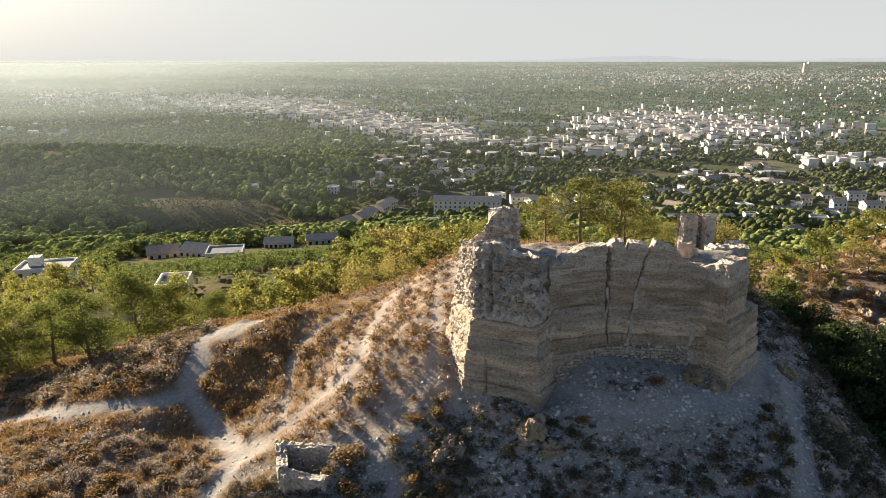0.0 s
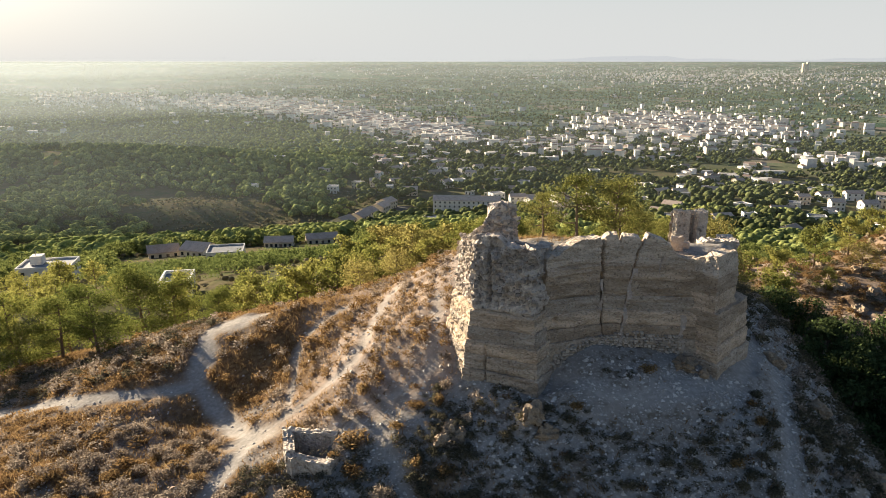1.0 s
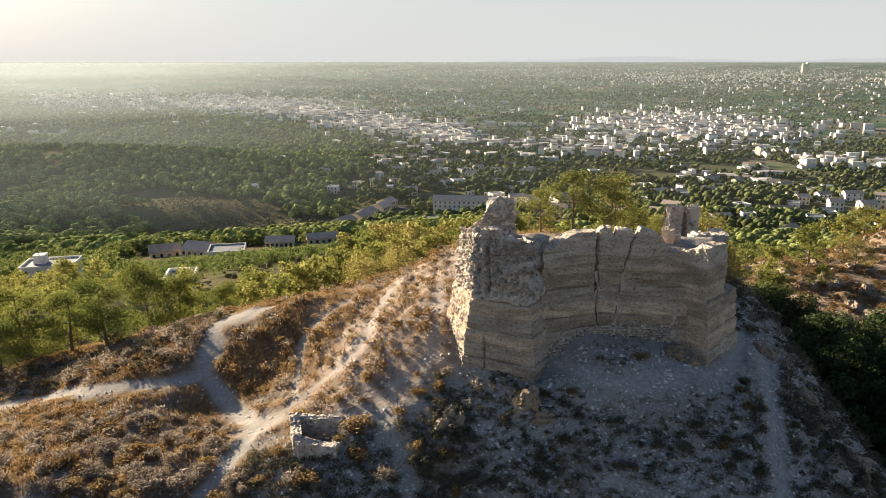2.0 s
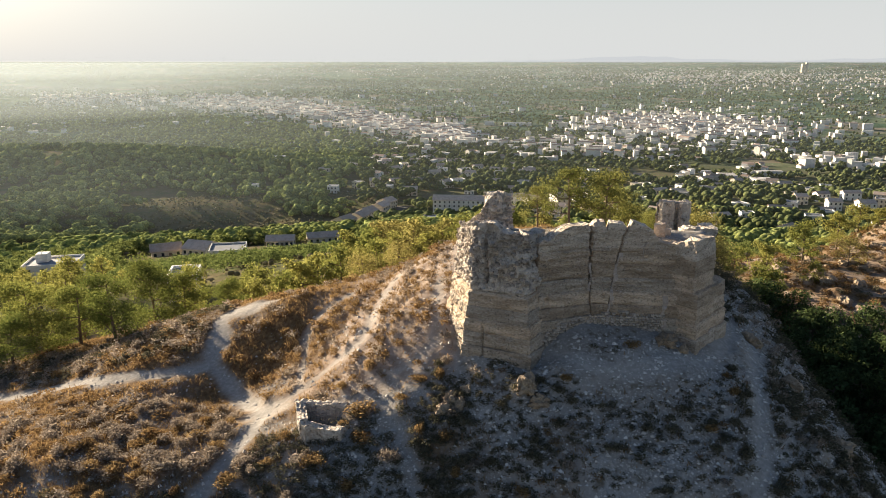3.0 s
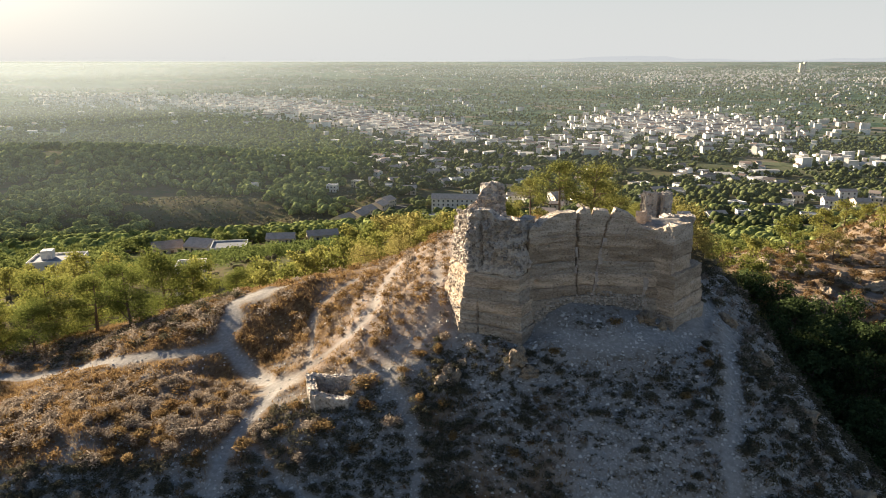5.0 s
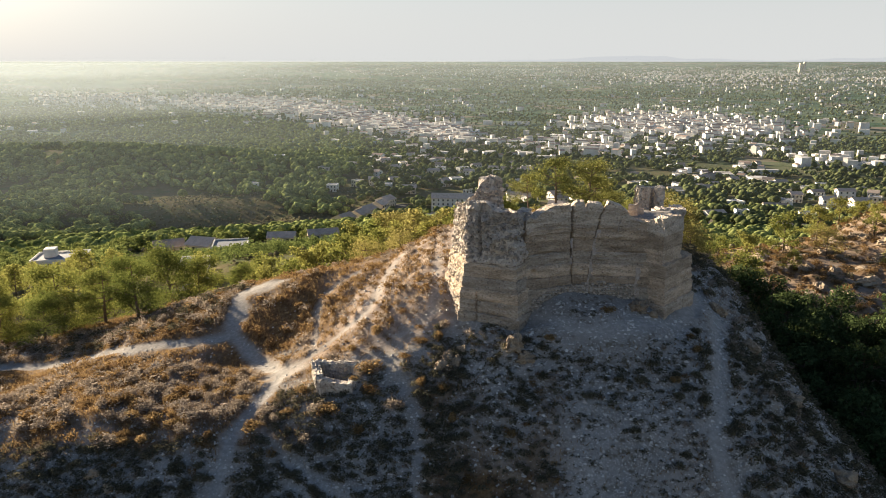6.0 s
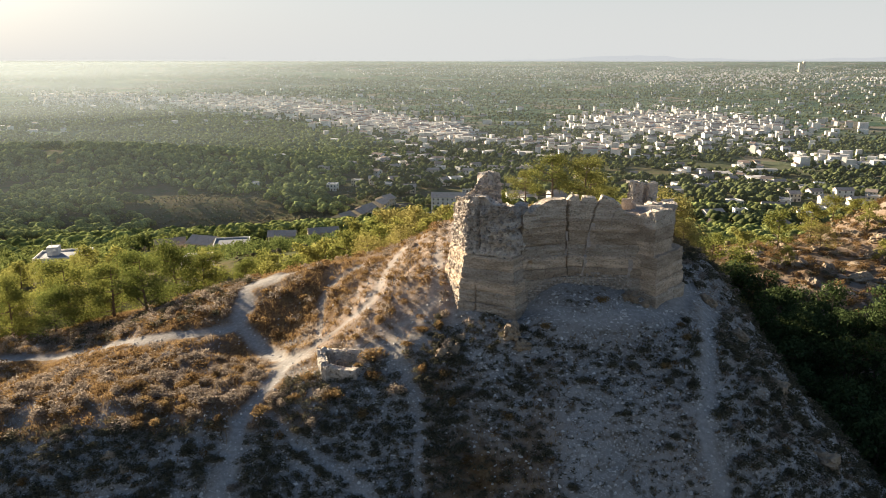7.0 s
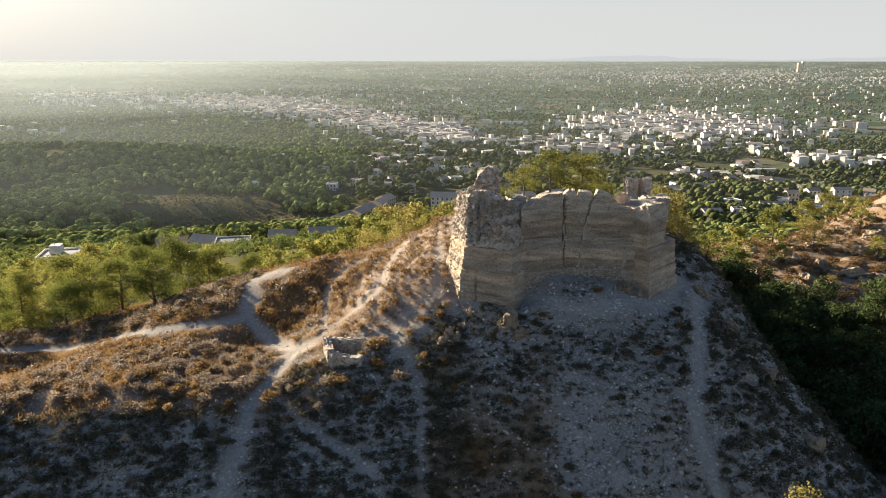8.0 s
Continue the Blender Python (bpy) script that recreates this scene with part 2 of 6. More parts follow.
def ground_material():
    """Pale stony soil, trodden paths, dry grass, and far off woods floor and fields."""
    m = bpy.data.materials.new("stony_soil")
    m.use_nodes = True
    t = m.node_tree
    bsdf = t.nodes["Principled BSDF"]
    bsdf.inputs["Roughness"].default_value, bsdf.inputs["Specular IOR Level"].default_value = 1.0, 0.0
    geo = t.nodes.new("ShaderNodeNewGeometry")

    def noise_at(scale, detail=5, kind="ShaderNodeTexNoise"):
        n = t.nodes.new(kind)
        n.inputs["Scale"].default_value = scale
        if detail:
            n.inputs["Detail"].default_value = detail
        t.links.new(geo.outputs["Position"], n.inputs["Vector"])
        return n

    def ramped(out, a, b):
        r = t.nodes.new("ShaderNodeMapRange")
        r.inputs[1].default_value, r.inputs[2].default_value = a, b
        t.links.new(out, r.inputs[0])
        return r.outputs[0]

    def mixed(fac, a, b):
        x = t.nodes.new("ShaderNodeMix")
        x.data_type = "RGBA"
        t.links.new(fac, x.inputs[0])
        for k, c in ((6, a), (7, b)):
            if isinstance(c, tuple):
                x.inputs[k].default_value = (*c, 1)
            else:
                t.links.new(c, x.inputs[k])
        return x.outputs[2]

    def attr(name):
        a = t.nodes.new("ShaderNodeAttribute")
        a.attribute_name = name
        return a.outputs["Fac"]

    soil = mixed(ramped(noise_at(0.35).outputs[0], 0.4, 0.62), (0.255, 0.242, 0.22), (0.335, 0.317, 0.293))
    soil = mixed(ramped(noise_at(7.0, 6).outputs[0], 0.5, 0.7), soil, (0.40, 0.382, 0.355))
    soil = mixed(ramped(noise_at(2.2, 6).outputs[0], 0.52, 0.7), soil, (0.135, 0.118, 0.092))
    stones = noise_at(5.5, 0, "ShaderNodeTexVoronoi")
    soil = mixed(ramped(stones.outputs["Distance"], 0.24, 0.12), soil, (0.52, 0.50, 0.47))
    # bare pinkish soil, paled to put sunlight into its colour
    soil = mixed(attr("bare"), soil, mixed(ramped(noise_at(1.6, 7).outputs[0], 0.42, 0.62), (0.30, 0.235, 0.192), (0.44, 0.365, 0.312)))
    dry = mixed(ramped(noise_at(3.0, 6).outputs[0], 0.4, 0.65), (0.145, 0.086, 0.045), (0.25, 0.165, 0.088))
    near = mixed(attr("dry"), soil, dry)
    path = mixed(ramped(noise_at(4.0, 6).outputs[0], 0.42, 0.66), (0.305, 0.284, 0.258), (0.395, 0.37, 0.34))
    near = mixed(attr("path"), near, path)
    woods = mixed(ramped(noise_at(0.08, 6).outputs[0], 0.4, 0.6), (0.15, 0.125, 0.075), (0.10, 0.11, 0.055))
    woods = mixed(ramped(noise_at(0.5, 5).outputs[0], 0.5, 0.7), woods, (0.175, 0.15, 0.10))
    plots = noise_at(0.011, 0, "ShaderNodeTexVoronoi")
    sep = t.nodes.new("ShaderNodeSeparateColor")
    t.links.new(plots.outputs["Color"], sep.inputs[0])
    fields = mixed(ramped(sep.outputs[0], 0.2, 0.8), (0.085, 0.135, 0.085), (0.16, 0.195, 0.125))
    fields = mixed(ramped(sep.outputs[1], 0.80, 0.9), fields, (0.24, 0.21, 0.16))
    fields = mixed(ramped(noise_at(0.03, 6).outputs[0], 0.5, 0.62), fields, (0.065, 0.10, 0.06))
    away = mixed(attr("plain"), woods, fields)
    t.links.new(mixed(attr("away"), near, away), bsdf.inputs["Base Color"])
    b = t.nodes.new("ShaderNodeBump")
    b.inputs["Strength"].default_value, b.inputs["Distance"].default_value = 0.7, 0.08
    t.links.new(noise_at(6.0, 8).outputs[0], b.inputs["Height"])
    t.links.new(b.outputs[0], bsdf.inputs["Normal"])
    return m


SOIL = ground_material()
EARTH = surface("rammed_earth", [(0.68, 0.56, 0.435), (0.44, 0.34, 0.245), (0.76, 0.665, 0.545)], 0.8, 7.0, 0.95, 1.0, 8.0, 0.30, stretch=(0.9, 0.9, 4.0), pits=0.75, pebbles=0.5, bands=0.3)
BROWN_EARTH = surface("brown_rammed_earth", [(0.63, 0.485, 0.345), (0.39, 0.285, 0.192), (0.70, 0.575, 0.44)], 0.8, 7.0, 0.95, 1.0, 8.0, 0.22, stretch=(0.9, 0.9, 4.0), pits=0.75, pebbles=0.4, bands=0.34)
PALE_STONE = surface("pale_rubble_stone", [(0.46, 0.395, 0.325), (0.34, 0.285, 0.23), (0.52, 0.46, 0.39)], 3.0, 14.0, 0.9, 0.5, 18.0, 0.35)
RUBBLE = surface("rubble_masonry", [(0.68, 0.58, 0.475), (0.50, 0.415, 0.335), (0.74, 0.655, 0.555)], 2.5, 9.0, 0.95, 1.0, 12.0, 0.1, pits=0.95, pebbles=0.9, pit_scale=4.5, bands=0.25)
STONE = surface("grey_stone", [(0.36, 0.31, 0.265), (0.27, 0.225, 0.19), (0.43, 0.385, 0.335)], 3.0, 14.0, 0.9, 0.5, 18.0, 0.22)
MORTAR = surface("pale_mortar", [(0.46, 0.38, 0.315), (0.36, 0.29, 0.235), (0.52, 0.45, 0.385)], 2.0, 12.0, 0.95, 0.5, 14.0, 0.08)
BARK = surface("pine_bark", [(0.17, 0.12, 0.085), (0.10, 0.07, 0.05), (0.24, 0.18, 0.13)], 3.0, 20.0, 0.95, 0.6, 25.0, 0.15)
NEEDLES = foliage("pine_needles", (0.135, 0.16, 0.042), (0.33, 0.305, 0.09), 0.5, 0.12)
NEEDLES_NEAR = foliage("near_pine_needles", (0.10, 0.13, 0.034), (0.265, 0.262, 0.072), 0.5, 0.12)
NEEDLES_FAR = foliage("valley_needles", (0.085, 0.118, 0.04), (0.23, 0.245, 0.078), 0.45, 0.15)
# pine needles with the ravine's shade darkened into their colour
NEEDLES_SHADED = foliage("shade_darkened_needles", (0.05, 0.075, 0.03), (0.10, 0.13, 0.05), 0.3)
GREEN_LEAVES = foliage("thin_green_leaves", (0.125, 0.142, 0.04), (0.28, 0.26, 0.085), 0.5, 0.2)
OLIVE_LEAVES = foliage("dry_olive_leaves", (0.18, 0.17, 0.05), (0.37, 0.31, 0.115), 0.55, 0.15)
DRY = foliage("dry_grass", (0.165, 0.098, 0.045), (0.335, 0.235, 0.115), 0.52)
SCRUB_GREY = foliage("grey_scrub", (0.19, 0.15, 0.115), (0.36, 0.30, 0.24), 0.45)
SCRUB_GREEN = foliage("dark_scrub", (0.085, 0.08, 0.052), (0.17, 0.15, 0.10), 0.3)
WHITEWASH = surface("whitewash", [(0.80, 0.78, 0.73), (0.70, 0.66, 0.60), (0.76, 0.72, 0.66)], 0.3, 3.0, 0.9, 0.1, 8.0, 0.12)
CREAM = surface("cream_render", [(0.66, 0.58, 0.45), (0.58, 0.50, 0.38), (0.70, 0.63, 0.51)], 0.3, 3.0, 0.9, 0.1, 8.0, 0.12)
ROOF_TILES = surface("clay_roof_tiles", [(0.52, 0.40, 0.32), (0.40, 0.30, 0.23), (0.60, 0.49, 0.40)], 0.6, 4.0, 0.9, 0.5, 6.0, 0.25)
ROOF_FLAT = surface("flat_roof_screed", [(0.22, 0.23, 0.25), (0.17, 0.18, 0.20), (0.28, 0.28, 0.29)], 0.4, 3.0, 0.8, 0.1, 6.0, 0.15)
GLASS_DARK = surface("dark_window_glass", [(0.03, 0.035, 0.04), (0.02, 0.025, 0.03), (0.05, 0.055, 0.06)], 0.5, 2.0, 0.15, 0.0, 4.0, 0.1, spec=0.5)
ASPHALT = surface("asphalt", [(0.055, 0.055, 0.057), (0.045, 0.045, 0.048), (0.07, 0.07, 0.07)], 0.3, 5.0, 0.9, 0.2, 30.0, 0)
METAL = surface("galvanised_metal", [(0.45, 0.46, 0.47), (0.38, 0.39, 0.40), (0.5, 0.5, 0.5)], 2.0, 10.0, 0.4, 0.0, 10.0, 0, metal=0.8)
# ---- shape of the ground: a hill with a ruin, ravine on one side, falling to a plain ----
XN = np.array([-46, -32, -21, -12, -5, 2, 9, 16, 24, 34, 50], float)
YN = np.array([8, 18, 25, 27.8, 31, 38, 48, 62, 82], float)
HILL = np.array([
    [-19.6, -19.4, -18.8, -18.4, -18.6, -18.8, -18.5, -18.8, -20.6, -25.1, -28.4],
    [-12.5, -11.2, -10.1, -10.2, -9.4, -9.8, -9.2, -10.4, -12.7, -18.2, -25.3],
    [-9.6, -6.8, -5.5, -5.7, -5.2, -4.4, -3.5, -3.8, -9.2, -15.0, -20.0],
    [-9.3, -6.2, -4.95, -4.72, -3.75, -2.7, -1.4, -2.1, -7.6, -15.0, -18.5],
    [-9.2, -6.4, -4.75, -4.45, -2.7, -0.8, 0.8, -0.4, -6.0, -15.0, -17.0],
    [-9.6, -7.6, -5.2, -4.9, -1.0, 2.5, 2.4, 0.9, -4.4, -17.0, -14.5],
    [-9.5, -8.6, -4.4, -1.9, -0.6, 2.8, 3.6, 1.6, -2.0, -18.5, -12.0],
    [-15.3, -10.5, -8.4, -7.3, -4.6, -3.3, -2.9, -2.6, -3.0, -18.0, -13.5],
    [-23.9, -20.5, -17.3, -14.2, -12.6, -11.7, -10.6, -9.7, -9.7, -15.5, -12.0],
]).T


def spline_weights(nodes, v):
    """Cubic weights of the nodes for each value of v (one row a value)."""
    n = len(nodes)
    v = np.clip(v, nodes[0], nodes[-1])
    i = np.clip(np.searchsorted(nodes, v, side="right") - 1, 0, n - 2)
    h = nodes[i + 1] - nodes[i]
    u = (v - nodes[i]) / h
    w, r = np.zeros((len(v), n)), np.arange(len(v))
    w[r, i] += 2 * u**3 - 3 * u**2 + 1
    w[r, i + 1] += -2 * u**3 + 3 * u**2
    for k, part_w in ((i, u**3 - 2 * u**2 + u), (i + 1, u**3 - u**2)):
        a, b = np.clip(k - 1, 0, n - 1), np.clip(k + 1, 0, n - 1)
        d = nodes[b] - nodes[a]
        w[r, b] += part_w * h / d
        w[r, a] -= part_w * h / d
    return w


def smooth(a, b, v):
    u = np.clip((v - a) / (b - a), 0, 1)
    return u * u * (3 - 2 * u)


def bump(x, y, cx, cy, rx, ry, high):
    return high * np.exp(-(((x - cx) / rx) ** 2 + ((y - cy) / ry) ** 2))


def far_ground(x, y):
    r = np.hypot(x, y - 45)
    z = -118 + 118 * np.exp(-((r / 330) ** 1.2))
    z += bump(x, y, -420, 760, 330, 120, 34) + bump(x, y, -520, 420, 200, 170, 30)
    z += bump(x * 0.925 + y * 0.385, y * 0.925 - x * 0.385, -5, 594, 130, 38, 8)
    z += bump(x, y, 80, 92, 17, 26, 13) + bump(x, y, 92, 96, 28, 38, 15) + bump(x, y, 300, 520, 150, 110, 14) - bump(x, y, -190, 480, 130, 90, 16)
    return z + 127 * (np.clip(np.hypot(x, y) - 1400, 0, 3400) / 3400) ** 1.5


# inside of the walls the ground is filled up
YARD = [(1.6, 36.6), (2.2, 33.9), (4.6, 32.6), (5.9, 33.7), (8.5, 34.75), (13.3, 34.3), (14.3, 33.4), (15.9, 35.4), (15.2, 38.0), (17.0, 43.5), (9.0, 46.5), (4.0, 43.0)]


def inside(x, y, poly):
    """Signed distance to a polygon, positive inside."""
    d, odd = np.full(x.shape, 1e9), np.zeros(x.shape, bool)
    for (ax, ay), (bx, by) in zip(poly, poly[1:] + poly[:1]):
        t = np.clip(((x - ax) * (bx - ax) + (y - ay) * (by - ay)) / ((bx - ax) ** 2 + (by - ay) ** 2), 0, 1)
        d = np.minimum(d, np.hypot(x - ax - t * (bx - ax), y - ay - t * (by - ay)))
        odd ^= ((ay > y) != (by > y)) & (x < (bx - ax) * (y - ay) / (by - ay + 1e-12) + ax)
    return np.where(odd, d, -d)


def ground_z(x, y):
    """Height of the ground without its fine relief."""
    x, y = np.asarray(x, float).ravel(), np.asarray(y, float).ravel()
    near = ((spline_weights(XN, x) @ HILL) * spline_weights(YN, y)).sum(1)
    out = np.hypot(np.maximum(np.maximum(XN[0] - x, x - XN[-1]), 0), np.maximum(np.maximum(YN[0] - y, y - YN[-1]), 0))
    z = near + (far_ground(x, y) - near) * smooth(0, 45, out)
    z = z - bump(x, y, 5.6, 32.0, 1.3, 1.3, 0.7) - bump(x, y, 14.6, 31.6, 1.4, 1.0, 0.2)
    fill = np.where(y < 36.6, 6.2, np.interp(y, [36.6, 40, 47], [5.9, 4.9, 3.7])) + 0.5 * smooth(5.5, 3.5, x) * smooth(37, 35.5, y)
    z = z + (np.maximum(fill, z) - z) * smooth(-0.15, 0.35, inside(x, y, YARD))
    return z - 1.5 * smooth(-0.1, 0.3, inside(x, y, [(-7.2, 29.9), (-5.2, 29.6), (-5.4, 31.2), (-7.4, 31.6)]))


PATHS = {
    "left": (0.62, [(-46, 46), (-38, 44.5), (-33.8, 43.8), (-28.7, 42.6), (-23.1, 40.6), (-19.0, 40.2), (-16.8, 40.7), (-15.7, 41.1)]),
    "top": (0.7, [(-15.7, 41.1), (-15.8, 42.7), (-16.1, 44.2), (-16.6, 45.6), (-16.5, 47.2), (-15.2, 47.9), (-13.1, 47.8)]),
    "join": (0.55, [(-15.7, 41.1), (-14.5, 39.7), (-13.3, 38.4), (-11.9, 36.2), (-10.3, 33.6)]),
    "up": (0.36, [(-10.1, 33.8), (-9.0, 34.6), (-7.7, 35.5), (-6.3, 36.2), (-4.9, 36.9), (-4.4, 38.6), (-4.2, 41.1), (-3.6, 44.1), (-2.7, 46.6)]),
    "down": (0.5, [(-10.3, 33.6), (-10.5, 31.4), (-11.0, 29.6), (-11.3, 28.1), (-11.6, 26.4), (-11.6, 24.7), (-11.7, 23.3), (-12.0, 22.2), (-12.3, 21.3), (-12.8, 15)]),
    "side": (0.3, [(-8.6, 35.2), (-8.8, 38.3), (-9.2, 41.2), (-9.2, 43.0), (-7.6, 45.0), (-6.2, 47.0)]),
    "front": (0.42, [(5.2, 31.4), (6.3, 31.6), (7.2, 31.0), (8.3, 30.4), (9.5, 30.0), (11.1, 30.3), (12.9, 31.0), (14.4, 31.5), (15.6, 32.6), (17.5, 35.9), (18.6, 38.7)]),
    "right": (0.37, [(19.7, 37.5), (18.4, 34.5), (17.5, 32.0), (16.9, 29.9), (16.3, 28.0), (15.7, 26.2), (15.0, 24.5), (15.1, 23.3), (15.4, 22.4), (15.5, 21.2), (16, 15)]),
    "faint": (0.2, [(-10.7, 28.0), (-9.6, 26.5), (-8.0, 24.8), (-6.1, 23.5), (-4.7, 22.6), (-3.3, 21.6), (-2.9, 20.7), (-2.0, 17)]),
    "scar": (0.3, [(0.0, 39.8), (-0.1, 36.0), (-0.2, 33.9), (-1.1, 33.5), (-2.5, 32.8)]),
    "gully": (0.2, [(-2.9, 30.9), (-1.9, 28.7), (-0.9, 26.6), (-0.8, 25.5), (-1.1, 23.6), (-0.5, 20)]),
    "crest": (0.45, [(-2.7, 46.6), (0.5, 47.5), (2, 50), (4.5, 48), (7, 47.5)]),
}


def near_line(x, y, line):
    d = np.full(np.shape(x), 1e9)
    for (ax, ay), (bx, by) in zip(line, line[1:]):
        t = np.clip(((x - ax) * (bx - ax) + (y - ay) * (by - ay)) / ((bx - ax) ** 2 + (by - ay) ** 2), 0, 1)
        d = np.minimum(d, np.hypot(x - ax - t * (bx - ax), y - ay - t * (by - ay)))
    return d


def path_share(x, y):
    """1 on a trodden path, 0 off it, with ragged edges."""
    share = np.zeros(np.shape(x))
    rag = 0.45 * fbm(x * 0.9, y * 0.9, 3)
    for name, (half, line) in PATHS.items():
        share = np.maximum(share, smooth(half * 1.5, half * 0.6, near_line(x, y, line) + rag * half * 1.6) * (0.55 if name in ("faint", "gully", "scar", "crest") else 0.62 if name in ("up", "side") else 0.95))
    # where the paths meet the ground is trodden bare
    share = np.maximum(share, 0.8 * smooth(1.7, 0.7, np.hypot((x + 10.2) / 1.3, (y - 33.9) / 1.1) + rag))
    share = np.maximum(share, 0.8 * smooth(1.9, 0.7, np.hypot((x + 15.0) / 1.6, y - 47.4) + rag))
    return share


def dry_share(x, y):
    """How thickly dry grass grows: on the shelf and the sunny side, hardly on the shaded scree."""
    shelf = smooth(-3.5, -9.5, x) * smooth(24.5, 26.5, y)
    side = 0.28 * smooth(2.5, -0.5, x) * smooth(30.5, 33.0, y)
    back_side = 0.8 * smooth(44, 50, y)
    d = np.maximum(np.maximum(shelf, side), np.maximum(back_side, 0.15)) 
    d = np.maximum(d, 0.8 * smooth(-3, 0, x) * smooth(8.5, 5.5, x) * smooth(29.6, 27.6, y) * smooth(12, 18, y))
    return np.clip(d * (0.75 + 1.1 * fbm(x * 0.35 + 5, y * 0.35, 4)), 0, 1)


def relief(x, y):
    """Fine relief of the near ground."""
    fade = smooth(170, 70, np.hypot(x, y - 35))
    rough = 0.34 * fbm(x * 0.28, y * 0.28, 3) + 0.20 * fbm(x * 0.9 + 40, y * 0.9, 4)
    crag = np.clip(fbm(x * 0.45 + 90, y * 0.6, 4) - 0.05, 0, 1) * 2.4
    crags = bump(x, y, 0.8, 29.8, 1.3, 0.9, 0.7) + bump(x, y, 4.8, 29.6, 1.0, 0.9, 0.7) + bump(x, y, 20, 30, 3.5, 9, 0.5) + 0.9 * bump(x, y, 56, 72, 18, 26, 1)
    return fade * (rough + crag * crags) * (1 - 0.75 * path_share(x, y)) - 0.10 * path_share(x, y) * fade


def land_z(x, y):
    x, y = np.asarray(x, float).ravel(), np.asarray(y, float).ravel()
    return ground_z(x, y) + relief(x, y)


def graded(lo, hi, step, reach_lo, reach_hi, grow=1.06):
    mid = list(np.arange(lo, hi + step / 2, step))
    up, d = [mid[-1]], step
    while up[-1] < reach_hi:
        d *= grow
        up.append(up[-1] + d)
    down, d = [mid[0]], step
    while down[-1] > reach_lo:
        d *= grow
        down.append(down[-1] - d)
    return np.array(down[:0:-1] + mid + up[1:])


def build_ground():
    gx, gy = graded(-40, 40, 0.27, -4950, 4950), graded(16, 60, 0.25, -2500, 4950)
    x, y = (a.ravel() for a in np.meshgrid(gx, gy, indexing="ij"))
    z = land_z(x, y)
    nx, ny = len(gx), len(gy)
    i = (np.arange(nx - 1)[:, None] * ny + np.arange(ny - 1)).ravel()
    me = mesh_of("ground", np.stack([x, y, z], 1), np.stack([i, i + ny, i + ny + 1, i + 1], 1), [SOIL], shade=True)
    r = np.hypot(x, y - 40)
    # "bare" covers the sunny crest and hill, where sunlight is painted into the soil
    for name, v in (("path", path_share(x, y) * smooth(120, 60, r)), ("dry", dry_share(x, y)), ("bare", np.maximum(0.85 * smooth(-11, -7.5, x) * smooth(2.5, 0.5, x) * smooth(31.0, 33.5, y) * smooth(56, 50, y), 0.75 * smooth(36, 44, x) * smooth(140, 110, y) * smooth(45, 55, y))), ("away", np.maximum(smooth(52, 85, np.hypot(x, y - 34)), 0.9 * smooth(23, 29, x) * smooth(34, 42, y)) * (1 - 0.95 * smooth(38, 46, x) * smooth(150, 110, y) * smooth(30, 50, y))), ("plain", smooth(800, 1200, np.hypot(x, y)))):
        me.attributes.new(name, "FLOAT", "POINT").data.foreach_set("value", v.astype(np.float32))
    return tagged(new("ground", me), "dry stony hill with pale trodden paths, falling to a green plain", "ground", kind="structure")


build_ground()


# ---- the ruined castle wall ----
def along(poly, step):
    """Samples on a plan line: places, outward normals (mitred at corners) and lengths. The outside lies on the right hand of the way."""
    pts = [np.array(p, float) for p in poly]
    segs = [(b - a) / np.linalg.norm(b - a) for a, b in zip(pts, pts[1:])]
    norms = [np.array((d[1], -d[0])) for d in segs]
    out, nor, length, run = [], [], [], 0.0
    for k, (a, b) in enumerate(zip(pts, pts[1:])):
        n = max(2, int(np.linalg.norm(b - a) / step))
        for j in range(n):
            u = j / n
            m = norms[k]
            if j == 0 and k > 0:
                m = norms[k - 1] + norms[k]
                m = m / np.dot(m, norms[k])
            out.append(a + (b - a) * u)
            nor.append(m)
            length.append(run + u * np.linalg.norm(b - a))
        run += np.linalg.norm(b - a)
    out.append(pts[-1])
    nor.append(norms[-1])
    length.append(run)
    return np.array(out), np.array(nor), np.array(length)


